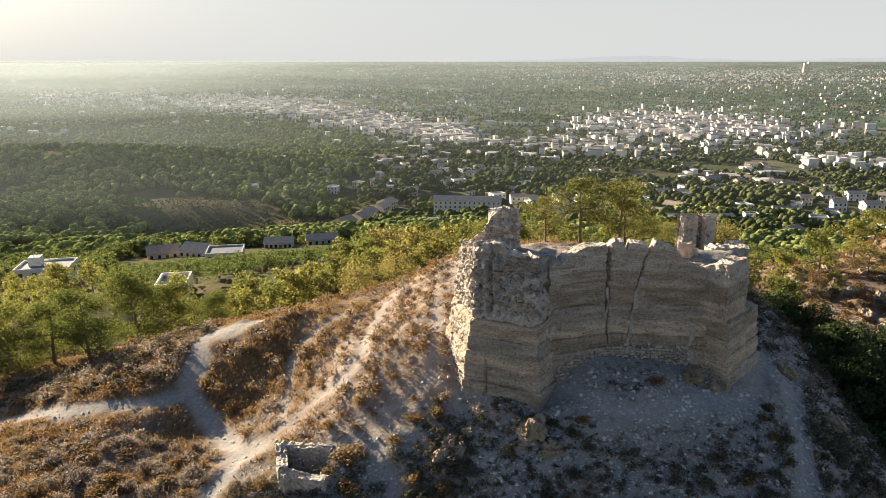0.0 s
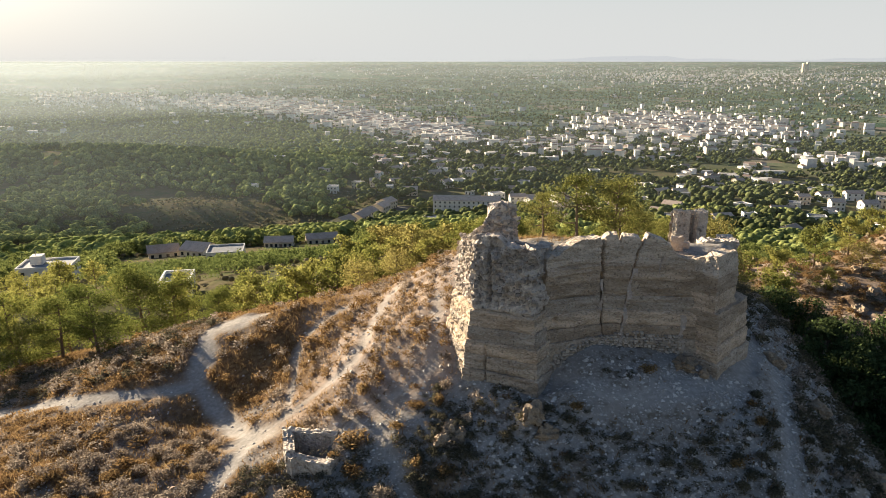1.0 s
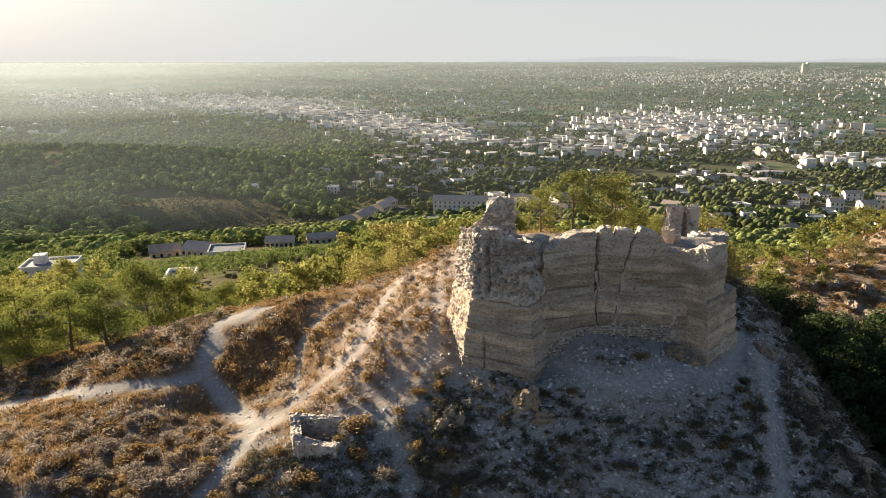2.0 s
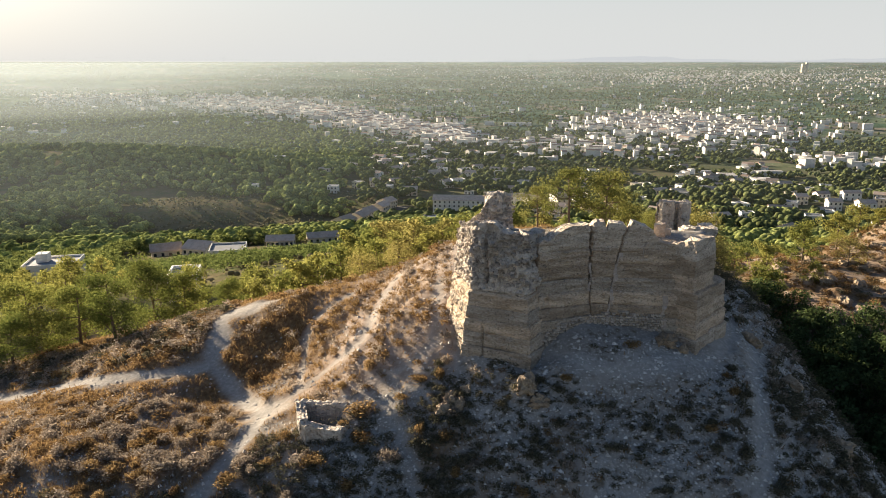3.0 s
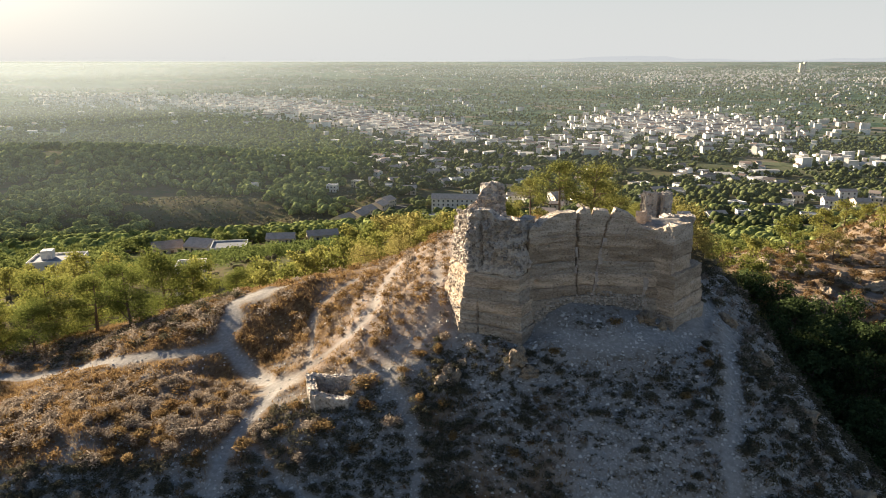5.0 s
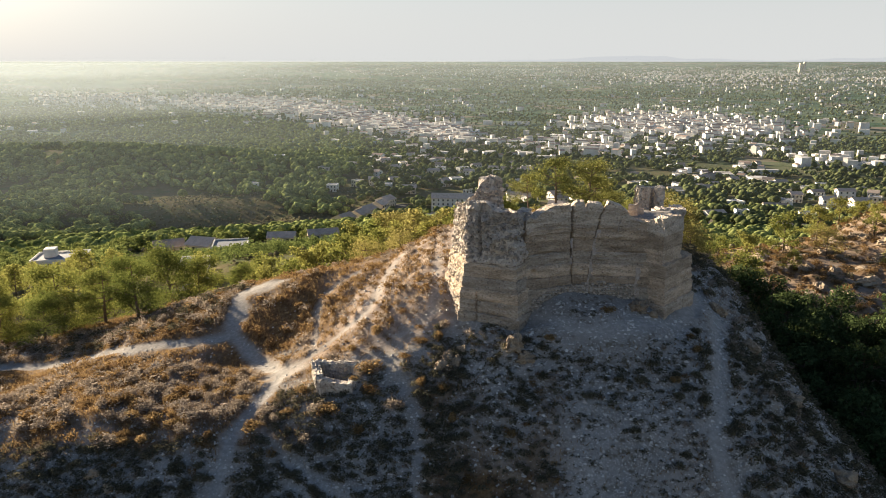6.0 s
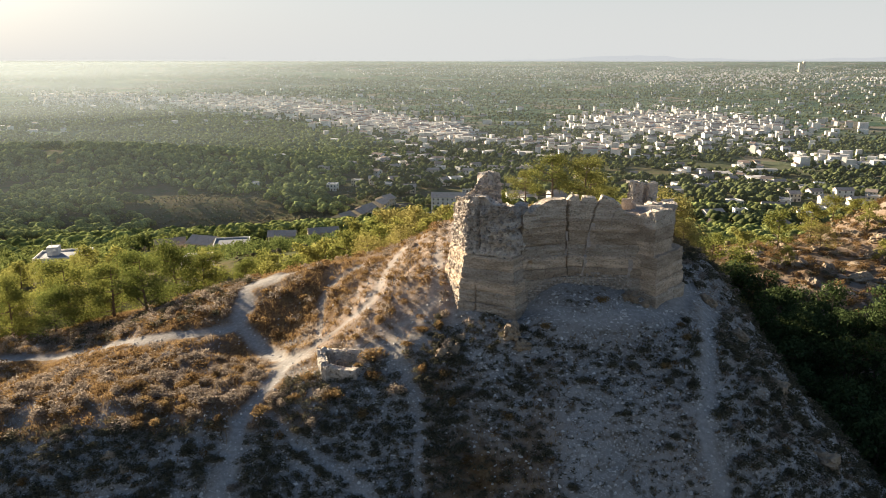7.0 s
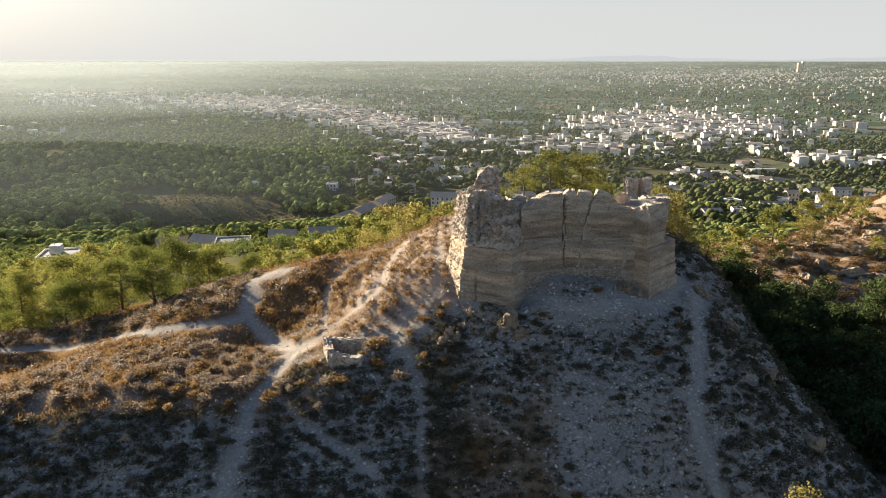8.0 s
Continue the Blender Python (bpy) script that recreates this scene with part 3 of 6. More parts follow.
def lift_mesh(poly, z0, z1, top, face, thick, step=0.06, last=False):
    """One lift of a wall: rough outer face, top, inner face and ends. top(s): the broken top line; face(s, z): how far the face stands out."""
    p, n, s = along(poly, step)
    rows = max(2, int((z1 - z0) / step) + 1)
    zz = np.linspace(z0, z1, rows)
    cap = top(s)
    verts = []
    # the inner face is drawn together at outward corners, so that it never shows outside
    inner = p - n * thick
    run = 0.0
    for a, b, c in zip(poly, poly[1:], poly[2:]):
        run += math.dist(a, b)
        if (b[0] - a[0]) * (c[1] - b[1]) - (b[1] - a[1]) * (c[0] - b[0]) > 0.01:
            inner[np.abs(s - run) < thick * 1.05] = inner[np.argmin(np.abs(s - run))]

    def add_row(xy, z):
        verts.append(np.column_stack([xy, z]))

    for k, z in enumerate(zz):
        zc = np.minimum(z, cap)
        add_row(p + n * face(s, zc)[:, None], zc)
    hi = np.minimum(z1, cap)
    lo = np.minimum(z0, cap)
    across = 5 if last else 2
    outer = p + n * face(s, hi)[:, None]
    for k in range(1, across + 1):
        u = k / across
        lump = (0.10 * fbm(s * 1.7 + 7 * k, s * 0 + k * 2.3, 3) if last and k < across else 0) * (hi > z0 + 0.15) * (cap < z1 - 0.02)
        add_row(outer * (1 - u) + inner * u, np.maximum(hi + lump, lo))
    add_row(inner, lo)
    v = np.concatenate(verts)
    m, c, f = len(s), len(verts), []
    thin = (hi - lo) < 0.02
    for r in range(c):
        a, b = r * m, ((r + 1) % c) * m
        for i in range(m - 1):
            if not (thin[i] and thin[i + 1]):
                f.append((a + i, a + i + 1, b + i + 1, b + i))
    v_end, f_end = [], []
    base = len(v)
    for i in (0, m - 1):
        if not thin[i]:
            ring = [r * m + i for r in range(c)]
            v_end.append(v[ring].mean(0))
            for k in range(c):
                f_end.append((ring[k], ring[(k + 1) % c], base + len(v_end) - 1, base + len(v_end) - 1))
    if v_end:
        v = np.concatenate([v, np.array(v_end)])
    quads = [q for q in f]
    me = bpy.data.meshes.new("lift")
    me.from_pydata(v.tolist(), [], quads + [q[:3] for q in f_end])
    me.materials.append(EARTH)
    me.polygons.foreach_set("use_smooth", np.full(len(me.polygons), False))
    me.validate()
    return me


def wall_of(name, parent, poly, levels, top, face, thick, label, seed, ledge=0.0, brown=(), rubble=()):
    """A wall built up of lifts, each a piece of its own."""
    wall = part(name, None, parent, label)
    for k, (z0, z1) in enumerate(zip(levels, levels[1:])):
        if z0 > top(np.linspace(0, 40, 400)).max():
            break

        def one(s, z, z0=z0, z1=z1, k=k):
            edge = np.minimum(z - z0, z1 - z)
            return face(s, z) + ledge * max(0, sum(q > z0 + 0.1 for q in levels if q < 3.7)) + 0.03 * math.sin(3.7 * k + seed) - (0.05 + 0.07 * abs(math.sin(2.1 * k))) * smooth(0.10, 0.0, edge) * (0.5 + 0.5 * vnoise(s * 1.3 + k, z * 0 + k))

        lift = part("lift", lift_mesh(poly, z0, z1, top, one, thick, last=True), wall)
        if any(abs(z0 - q) < 0.01 for q in brown):
            lift.data.materials[0] = BROWN_EARTH
        elif any(abs(z0 - q) < 0.01 for q in rubble):
            lift.data.materials[0] = RUBBLE
    return wall


def ledges(levels, z, ledge):
    """How far the lower lifts step out at the height z."""
    z0 = max([q for q in levels if q <= z] + [levels[0]])
    return ledge * sum(q > z0 + 0.1 for q in levels if q < 3.7)


def hollow(s, z, cs, cz, rs, rz, depth):
    return -depth * np.exp(-(((s - cs) / rs) ** 2 + ((z - cz) / rz) ** 2))


def fissure(s, z, zs, ss, half, depth):
    """A crack that wanders with height."""
    line = np.interp(z, zs, ss) + 0.10 * fbm(z * 2.2, z * 0 + zs[0], 3)
    return -depth * np.exp(-(((s - line) / half) ** 2))


castle = thing("castle_ruin", "ruined rammed-earth castle wall with cracked lifts on a stony hilltop", "ruin")

# first tower: back, sunny flank, front, inner flank
T1 = [(1.15, 37.2), (0.88, 36.2), (1.74, 33.05), (4.80, 31.6), (5.55, 32.9), (6.2, 34.0)]
T1_LEVELS = [-1.6, 0.55, 1.35, 2.05, 2.75, 3.6, 4.45, 5.3, 6.1, 6.9, 7.8]


def t1_top(s):
    line = np.interp(s, [0, 1.0, 2.2, 3.4, 4.17, 4.6, 5.6, 6.3, 7.0, 7.6, 8.2, 9.3], [5.6, 6.4, 6.9, 7.25, 7.45, 7.35, 7.4, 7.0, 6.95, 7.05, 6.85, 6.75])
    return line + 0.22 * fbm(s * 1.9, s * 0 + 1.5, 4)


def t1_face(s, z):
    old = smooth(3.4, 4.1, z)
    flank = smooth(4.3, 4.0, s)
    batter = -0.05 * np.maximum(z - 1, 0) + 0.10 * (z < 3.55) - 0.04 * (z > 2.75) * (z < 3.55)
    rough = 0.05 * fbm(s * 2.2, z * 2.2, 4) + (0.42 * old * (1 - 0.7 * flank) + 0.07 * flank) * (fbm(s * 1.6 + 30, z * 1.9, 4)) + (0.26 * old * (1 - 0.6 * flank) + 0.06 * flank) * fbm(s * 5, z * 5, 2)
    rough = rough + 0.06 * fbm(s * 6 + 3, z * 7, 2) - 0.16 * np.clip(fbm(s * 3.2 + 60, z * 3.6, 3) - 0.2, 0, 1)
    streak = 0.03 * vnoise(s * 0.7, z * 9)
    return batter + rough + streak + fissure(s, z, [2.5, 5.6], [5.2, 5.15], 0.10, 0.35 * 1) * smooth(3.6, 4.2, z) + fissure(s, z, [-1, 2], [5.3, 5.25], 0.05, 0.18) * smooth(2.2, 1.5, z) + hollow(s, z, 7.75, 5.2, 0.12, 0.8, 0.2)


first_tower = wall_of("tower", castle, T1, T1_LEVELS, t1_top, t1_face, 1.0, "stub of a tower, its upper face eroded to rubble", 0.4, 0.08, (1.35, 2.75), (3.6, 4.45, 5.3, 6.1, 6.9))

# jagged remnant on top of the first tower
PEAK = [(1.7, 35.3), (2.5, 34.9), (4.25, 35.1), (4.4, 36.4)]


def peak_top(s):
    line = np.interp(s, [0, 0.35, 0.75, 1.0, 1.25, 1.7, 2.2, 2.6, 3.2, 3.9], [7.0, 7.3, 7.6, 7.95, 8.35, 8.6, 8.65, 8.55, 8.2, 7.0])
    return line + 0.34 * fbm(s * 3.1, s * 0 + 8.5, 3)


def peak_face(s, z):
    return 0.34 * fbm(s * 1.8 + 4, z * 1.8 + 3, 4) + 0.24 * fbm(s * 5, z * 5 + 9, 2) - 0.18 * np.maximum(z - 6.4, 0)


part("remnant", lift_mesh(PEAK, 5.6, 8.9, peak_top, peak_face, 0.95, last=True), first_tower, "jagged rubble stump").data.materials[0] = RUBBLE

# curtain wall between the towers
CW = [(5.50, 32.85), (8.55, 34.0), (13.6, 33.45)]
CW_LEVELS = [-0.6, 1.9, 2.55, 3.3, 4.05, 4.9, 5.75, 6.6, 7.5]


def cw_top(s):
    line = np.interp(s, [0, 0.25, 0.45, 0.75, 1.2, 1.9, 3.0, 3.17, 3.24, 3.32, 3.5, 3.95, 4.0, 4.12, 4.18, 4.6, 5.05, 5.15, 5.28, 5.4, 6.2, 6.6, 6.9, 7.2, 7.6],
                     [6.3, 6.55, 6.35, 6.45, 6.8, 7.05, 7.1, 7.12, 6.8, 7.15, 7.28, 7.22, 6.85, 6.8, 7.22, 7.2, 7.1, 6.82, 6.85, 7.3, 7.05, 6.75, 6.3, 6.15, 6.1])
    return line + 0.07 * fbm(s * 3.1, s * 0 + 4.5, 3)


def cw_face(s, z):
    band = smooth(3.35, 3.25, z)
    rough = 0.09 * fbm(s * 2, z * 2, 4) + 0.05 * fbm(s * 7, z * 7, 2) - 0.22 * np.clip(fbm(s * 3 + 3, z * 4, 3) - 0.24, 0, 1) + 0.20 * smooth(1.5, 0.4, s) * smooth(3.8, 4.8, z) * (0.3 + fbm(s * 2 + 7, z * 2, 4))
    streak = 0.045 * (vnoise(s * 0.5 + 9, z * 8) + 0.5 * vnoise(s * 1.5, z * 17)) * smooth(3.2, 3.6, z) * smooth(6.6, 6.2, z)
    cracks = fissure(s, z, [1.5, 3.4, 5.0, 7.4], [3.32, 3.27, 3.3, 3.22], 0.045, 0.34) + fissure(s, z, [1.8, 3.4, 5.2, 6.4, 7.4], [4.35, 4.5, 4.75, 5.0, 5.35], 0.05, 0.22)
    cracks = cracks + fissure(s, z, [5.3, 6.3], [6.05, 6.25], 0.03, 0.10) * smooth(5.2, 5.4, z) * smooth(6.3, 6.1, z)
    slot = -0.12 * np.exp(-(((z - 5.55 - 0.06 * (s - 5.2)) / 0.05) ** 2)) * smooth(4.7, 4.9, s) * smooth(6.0, 5.7, s)
    return -0.02 * (z - 2) + 0.10 * band + rough + streak + cracks + slot + hollow(s, z, 0.55, 3.0, 0.14, 0.16, 0.35) + hollow(s, z, 0.45, 2.75, 0.3, 0.3, 0.1)


curtain = wall_of("curtain_wall", castle, CW, CW_LEVELS, cw_top, cw_face, 0.85, "cracked curtain wall with broken battlements", 1.9, 0.08, (1.9, 2.55, 4.05, 4.9))

# second tower: plinth, then a narrower body
T2 = [(12.3, 34.56), (13.0, 33.7), (14.12, 32.32), (16.72, 35.35), (15.7, 38.3)]


def t2_low(s):
    return 3.55 + 0.05 * fbm(s * 2, s * 0 + 2.5, 3) + 0 * s


def t2_low_face(s, z):
    return 0.10 * fbm(s * 2 + 60, z * 2, 4) + 0.05 * fbm(s * 7, z * 7, 2) + 0.03 * vnoise(s * 0.8, z * 9) + 0.12 * smooth(1.05, 0.95, z) * 0.6 - 0.03 * np.maximum(z - 1, 0) + hollow(s, z, 5.1, 1.2, 0.6, 0.5, 0.1)


second_tower = wall_of("tower", castle, T2, [-1.5, 1.0, 1.85, 2.7, 3.6], t2_low, t2_low_face, 0.9, "corner tower on a stepped plinth", 3.1, 0.05, (1.0, 1.85, 2.7))
T2B = [(12.3, 34.55), (12.98, 33.75), (13.95, 32.62), (15.72, 34.55), (15.0, 37.4)]


def t2_top(s):
    return np.interp(s, [1.05, 1.35, 1.75, 2.55, 3.65, 5.15, 5.65, 7.05, 8.25], [6.05, 6.2, 6.4, 6.5, 6.45, 6.3, 6.25, 6.1, 5.6]) + 0.10 * fbm(s * 2.4, s * 0 + 6.5, 3)


def t2_face(s, z):
    return 0.10 * fbm(s * 2 + 80, z * 2, 4) + 0.05 * fbm(s * 7, z * 7, 2) + 0.03 * vnoise(s * 0.8, z * 9) - 0.05 * np.maximum(z - 5.6, 0) + 0.14 * smooth(5.6, 6.3, z) * fbm(s * 3, z * 3 + 5, 3)


for z0, z1 in ((3.4, 4.4), (4.4, 5.35), (5.35, 6.9)):
    body = part("lift", lift_mesh(T2B, z0, z1, t2_top, lambda s, z, z0=z0, z1=z1: t2_face(s, z) - 0.02 * smooth(0.05, 0, np.minimum(z - z0, z1 - z)), 0.9, last=True), second_tower)
    if z0 < 5:
        body.data.materials[0] = BROWN_EARTH

# low block at the back of the second tower
BLOCK = [(14.6, 36.9), (16.6, 37.0), (16.9, 38.6)]
part("block", lift_mesh(BLOCK, 4.4, 6.3, lambda s: 6.15 + 0.16 * fbm(s * 2.6, s * 0 + 3.5, 3), lambda s, z: 0.12 * fbm(s * 2 + 11, z * 2, 4), 0.9, last=True), second_tower, "low broken block of masonry").data.materials[0] = RUBBLE

# stub of a third tower behind, with thin standing walls
third = part("tower_stub", None, castle, "thin standing stub of a third tower")
for poly, high in (([(14.95, 43.4), (14.95, 42.5), (15.75, 42.4)], 6.75), ([(16.2, 42.3), (16.85, 42.5), (16.95, 43.4)], 6.7), ([(15.0, 43.9), (14.9, 43.7), (16.9, 43.8), (16.95, 44.1)], 6.45)):
    me = lift_mesh(poly, 2.6, 7.2, lambda s, high=high: high + 0.14 * fbm(s * 3, s * 0 + high, 3), lambda s, z: 0.12 * fbm(s * 2.5 + 21, z * 2.5, 4), 0.4, last=True)
    me.materials[0] = RUBBLE
    part("wall_stub", me, third)
for poly, high in (([(12.3, 35.2), (12.9, 35.0)], 6.9), ([(12.9, 35.3), (13.3, 35.2)], 6.6)):
    me = lift_mesh(poly, 5.4, 7.2, lambda s, high=high: high + 0.12 * fbm(s * 3, s * 0 + high, 3), lambda s, z: 0.08 * fbm(s * 3 + 2, z * 3, 3), 0.35, last=True)
    me.materials[0] = MORTAR
    part("plaster_stub", me, third, "pale plastered stub")


# pale mortar runs in the cracks of the curtain wall
def seam(poly, face, line, half, proud, parent):
    p, n, s = along(poly, 0.03)
    zs = np.arange(line[0][0], line[-1][0], 0.07)
    vs, fs = [], []
    for z in zs:
        c = np.interp(z, [q[0] for q in line], [q[1] for q in line]) + 0.05 * math.sin(z * 5.1)
        w = half * (0.6 + 0.8 * abs(math.sin(z * 2.3 + c)))
        for u, out in ((-1, -0.25), (-0.8, proud), (0, proud * 1.2), (0.8, proud), (1, -0.25)):
            ss = c + u * w
            k = min(np.searchsorted(s, ss), len(s) - 1)
            d = float(face(np.array([ss + 0.35]), np.array([z]))[0]) + out + ledges(CW_LEVELS, z, 0.08)
            vs.append((p[k][0] + n[k][0] * d, p[k][1] + n[k][1] * d, z))
    for r in range(len(zs) - 1):
        for k in range(4):
            fs.append((r * 5 + k, r * 5 + k + 1, (r + 1) * 5 + k + 1, (r + 1) * 5 + k))
    part("mortar_seam", mesh_of("seam", vs, fs, [MORTAR]), parent, "pale mortar run")


seam(CW, cw_face, [(1.5, 4.30), (2.6, 4.45), (3.8, 4.6), (4.8, 4.72), (5.5, 4.9)], 0.11, -0.01, curtain)
seam(CW, cw_face, [(1.2, 7.35), (2.2, 7.4), (3.2, 7.42)], 0.13, 0.02, curtain)
seam(CW, cw_face, [(3.2, 3.3), (4.2, 3.29), (4.9, 3.3)], 0.05, -0.03, curtain)
seam(CW, cw_face, [(5.3, 6.05), (6.2, 6.25)], 0.035, 0.0, curtain)


# rubble courses low on the curtain wall and stones in the worn face of the first tower
def stone_mesh(seed, mt):
    rng = np.random.default_rng(seed)
    v = box_v(-0.5, -0.5, -0.5, 0.5, 0.5, 0.5)
    v = v * rng.uniform(0.72, 1.0, (8, 3)) + rng.normal(0, 0.04, (8, 3))
    mid = np.array([v[f].mean(0) * rng.uniform(1.08, 1.28) for f in BOX_F])
    f = [(q[k], q[(k + 1) % 4], 8 + i) for i, q in enumerate(BOX_F) for k in range(4)]
    return mesh_of("stone", np.concatenate([v, mid]), np.array(f), [mt])


STONES = [stone_mesh(k, STONE) for k in range(8)]
PALE_STONES = [stone_mesh(20 + k, PALE_STONE) for k in range(8)]


def lay_stone(poly, face, s_at, z, size, parent, proud=0.0, stones=None):
    p, n, s = along(poly, 0.1)
    k = min(np.searchsorted(s, s_at), len(s) - 1)
    d = float(face(np.array([s_at]), np.array([z]))[0]) + proud
    ob = part("stone", (stones or STONES)[random.randrange(8)], parent)
    ang = math.degrees(math.atan2(n[k][1], n[k][0])) + 90
    ob.matrix_basis = pose(p[k][0] + n[k][0] * d, p[k][1] + n[k][1] * d, z, random.uniform(-12, 12), random.uniform(-14, 14), ang + random.uniform(-15, 15)) @ Matrix.Diagonal((*size, 1))


random.seed(5)
for row in range(16):
    z = 0.15 + row * 0.135
    s_at = 0.1 + random.uniform(0, 0.2)
    while s_at < 7.3:
        w = random.uniform(0.10, 0.24)
        low = np.interp(s_at, [0, 1.5, 3, 5, 7.3], [0.1, 0.7, 1.2, 1.2, 0.9])
        high = np.interp(s_at, [0, 1.5, 3, 5, 7.3], [1.15, 1.75, 1.95, 2.2, 2.05])
        if low < z < high and random.random() < 0.9:
            lay_stone(CW, cw_face, s_at + w / 2, z, (w, 0.22, random.uniform(0.09, 0.14)), curtain, ledges(CW_LEVELS, z, 0.08) + 0.05, PALE_STONES)
        s_at += w + 0.035
for k in range(290):
    s_at, z = random.uniform(1.2, 8.4), random.uniform(3.9, 7.0)
    if s_at < 4.2 and random.random() < 0.4:
        z = random.uniform(0.6, 7.0)
    w = random.uniform(0.10, 0.26)
    lay_stone(T1, t1_face, s_at, z, (w, w * 0.9, w * random.uniform(0.55, 0.9)), first_tower, ledges(T1_LEVELS, z, 0.08) - 0.01)
for k in range(60):
    s_at = random.uniform(0.7, 3.4)
    lay_stone(PEAK, peak_face, s_at, random.uniform(6.9, float(peak_top(np.array([s_at]))[0]) - 0.1), (0.2, 0.18, 0.14), first_tower, 0.0)


# ---- trees ----
def tree_meshes(seed, high, spread, tufts, leaf, leaf_mat, lean=0.06, clear=0.28, open_crown=1.0):
    """Trunk with limbs, and a crown of needle tufts in clumps round the ends of the limbs."""
    rng = np.random.default_rng(seed)
    bend = rng.normal(0, lean, 2)
    heights = np.linspace(0, 0.86 * high, 8)
    wander = np.cumsum(rng.normal(0, 0.05, (8, 2)), 0) * high * 0.08
    spine = [(bend[0] * h + wander[i, 0], bend[1] * h + wander[i, 1], h - (0.6 if i == 0 else 0)) for i, h in enumerate(heights)]
    wood = [tube(spine, np.linspace(0.030, 0.006, 8) * high * 0.8, 7)]
    centres, weights = [], []
    limbs = int(rng.integers(9, 13))
    for k in range(limbs):
        h = high * (clear + (0.84 - clear) * (k + rng.uniform(0, 0.8)) / limbs)
        i = np.interp(h, heights, np.arange(8))
        a = np.array(spine[int(i)]) + (np.array(spine[min(int(i) + 1, 7)]) - np.array(spine[int(i)])) * (i % 1)
        w = 2.4 * k + rng.uniform(-0.5, 0.5)
        u = (h / high - clear) / (0.9 - clear)
        reach = spread * (0.62 + 0.5 * math.sin(math.pi * (0.25 + 0.62 * u))) * rng.uniform(0.7, 1.1) * (1 - 0.45 * u)
        tip = a + np.array((math.cos(w) * reach, math.sin(w) * reach, reach * rng.uniform(0.15, 0.55)))
        mid = (a + tip) / 2 + np.array((0, 0, -0.08 * reach)) + rng.normal(0, 0.08, 3)
        wood.append(tube([a, mid, tip], [0.011 * high, 0.007 * high, 0.002 * high], 5))
        for q in range(3):
            base = a + (tip - a) * rng.uniform(0.5, 1.05) + rng.normal(0, 0.16, 3) * spread * 0.5
            centres.append(base)
            weights.append(rng.uniform(0.42, 0.72) * spread * 0.6)
            wood.append(tube([mid, base], [0.004 * high, 0.0015 * high], 4))
    for q in range(4):
        centres.append(np.array(spine[-1]) + rng.normal(0, 0.16, 3) * spread)
        weights.append(0.55 * spread * 0.6)
    centres, weights = np.array(centres), np.array(weights)
    pick = rng.choice(len(centres), tufts, p=weights**2 / (weights**2).sum())
    d = rng.normal(size=(tufts, 3))
    d /= np.linalg.norm(d, axis=1)[:, None]
    d *= (rng.random((tufts, 1)) ** 0.4) * open_crown
    spots = centres[pick] + d * weights[pick][:, None] * np.array((1.15, 1.15, 0.75))
    v, f = leaves(spots, rng.uniform(0.6, 1.3, tufts) * leaf, rng, d + 0.4 * (spots - np.array(spine[5])) / spread)
    wv, wf = join(wood)
    return mesh_of("trunk", wv, wf, [BARK], shade=True), mesh_of("crown", v, f, [leaf_mat])


def tree(name, label, category, meshes, m, group):
    t = thing(name, label, category, group, at=m)
    part("trunk", meshes[0], t)
    part("crown", meshes[1], t)
    return t


PINES = [tree_meshes(20 + k, 8.5, 3.6, 11500, 0.20, NEEDLES_NEAR, clear=0.07) for k in range(4)]
MID_PINES = [tree_meshes(30 + k, 8.5, 3.1, 1900, 0.38, NEEDLES, clear=0.1) for k in range(4)]
THIN_PINES = [tree_meshes(40 + k, 8.5, 2.4, 1900, 0.30, NEEDLES, lean=0.1, clear=0.22, open_crown=1.15) for k in range(3)]
YELLOW = [tree_meshes(60 + k, 6.0, 2.9, 2300, 0.235, OLIVE_LEAVES, lean=0.08, clear=0.16, open_crown=1.2) for k in range(3)]
YELLOW_ROW = [tree_meshes(160 + k, 8.5, 2.9, 2300, 0.32, OLIVE_LEAVES, clear=0.16) for k in range(3)]
OPEN_TREES = [tree_meshes(65 + k, 6.0, 2.2, 4600, 0.16, GREEN_LEAVES, lean=0.06, clear=0.24, open_crown=1.0) for k in range(3)]
GROVE_PINES = [tree_meshes(34 + k, 8.5, 3.1, 950, 0.50, NEEDLES, clear=0.1) for k in range(3)] + [tree_meshes(165 + k, 8.5, 2.9, 950, 0.47, OLIVE_LEAVES, clear=0.16) for k in range(2)]
# pines for the ravine, shade painted into their needles
SHADED_PINES = [tree_meshes(80 + k, 8.0, 3.2, 1300, 0.44, NEEDLES_SHADED, clear=0.08) for k in range(3)]
random.seed(11)


def plant(kinds, name, label, category, group, x, y, high, natural):
    z = float(land_z(x, y)[0])
    s = high / natural
    m = pose(x, y, z - 0.05, 0, 0, random.uniform(0, 360)) @ Matrix.Diagonal((s * random.uniform(0.9, 1.1), s * random.uniform(0.9, 1.1), s, 1))
    return tree(name, label, category, kinds[random.randrange(len(kinds))], m, group)


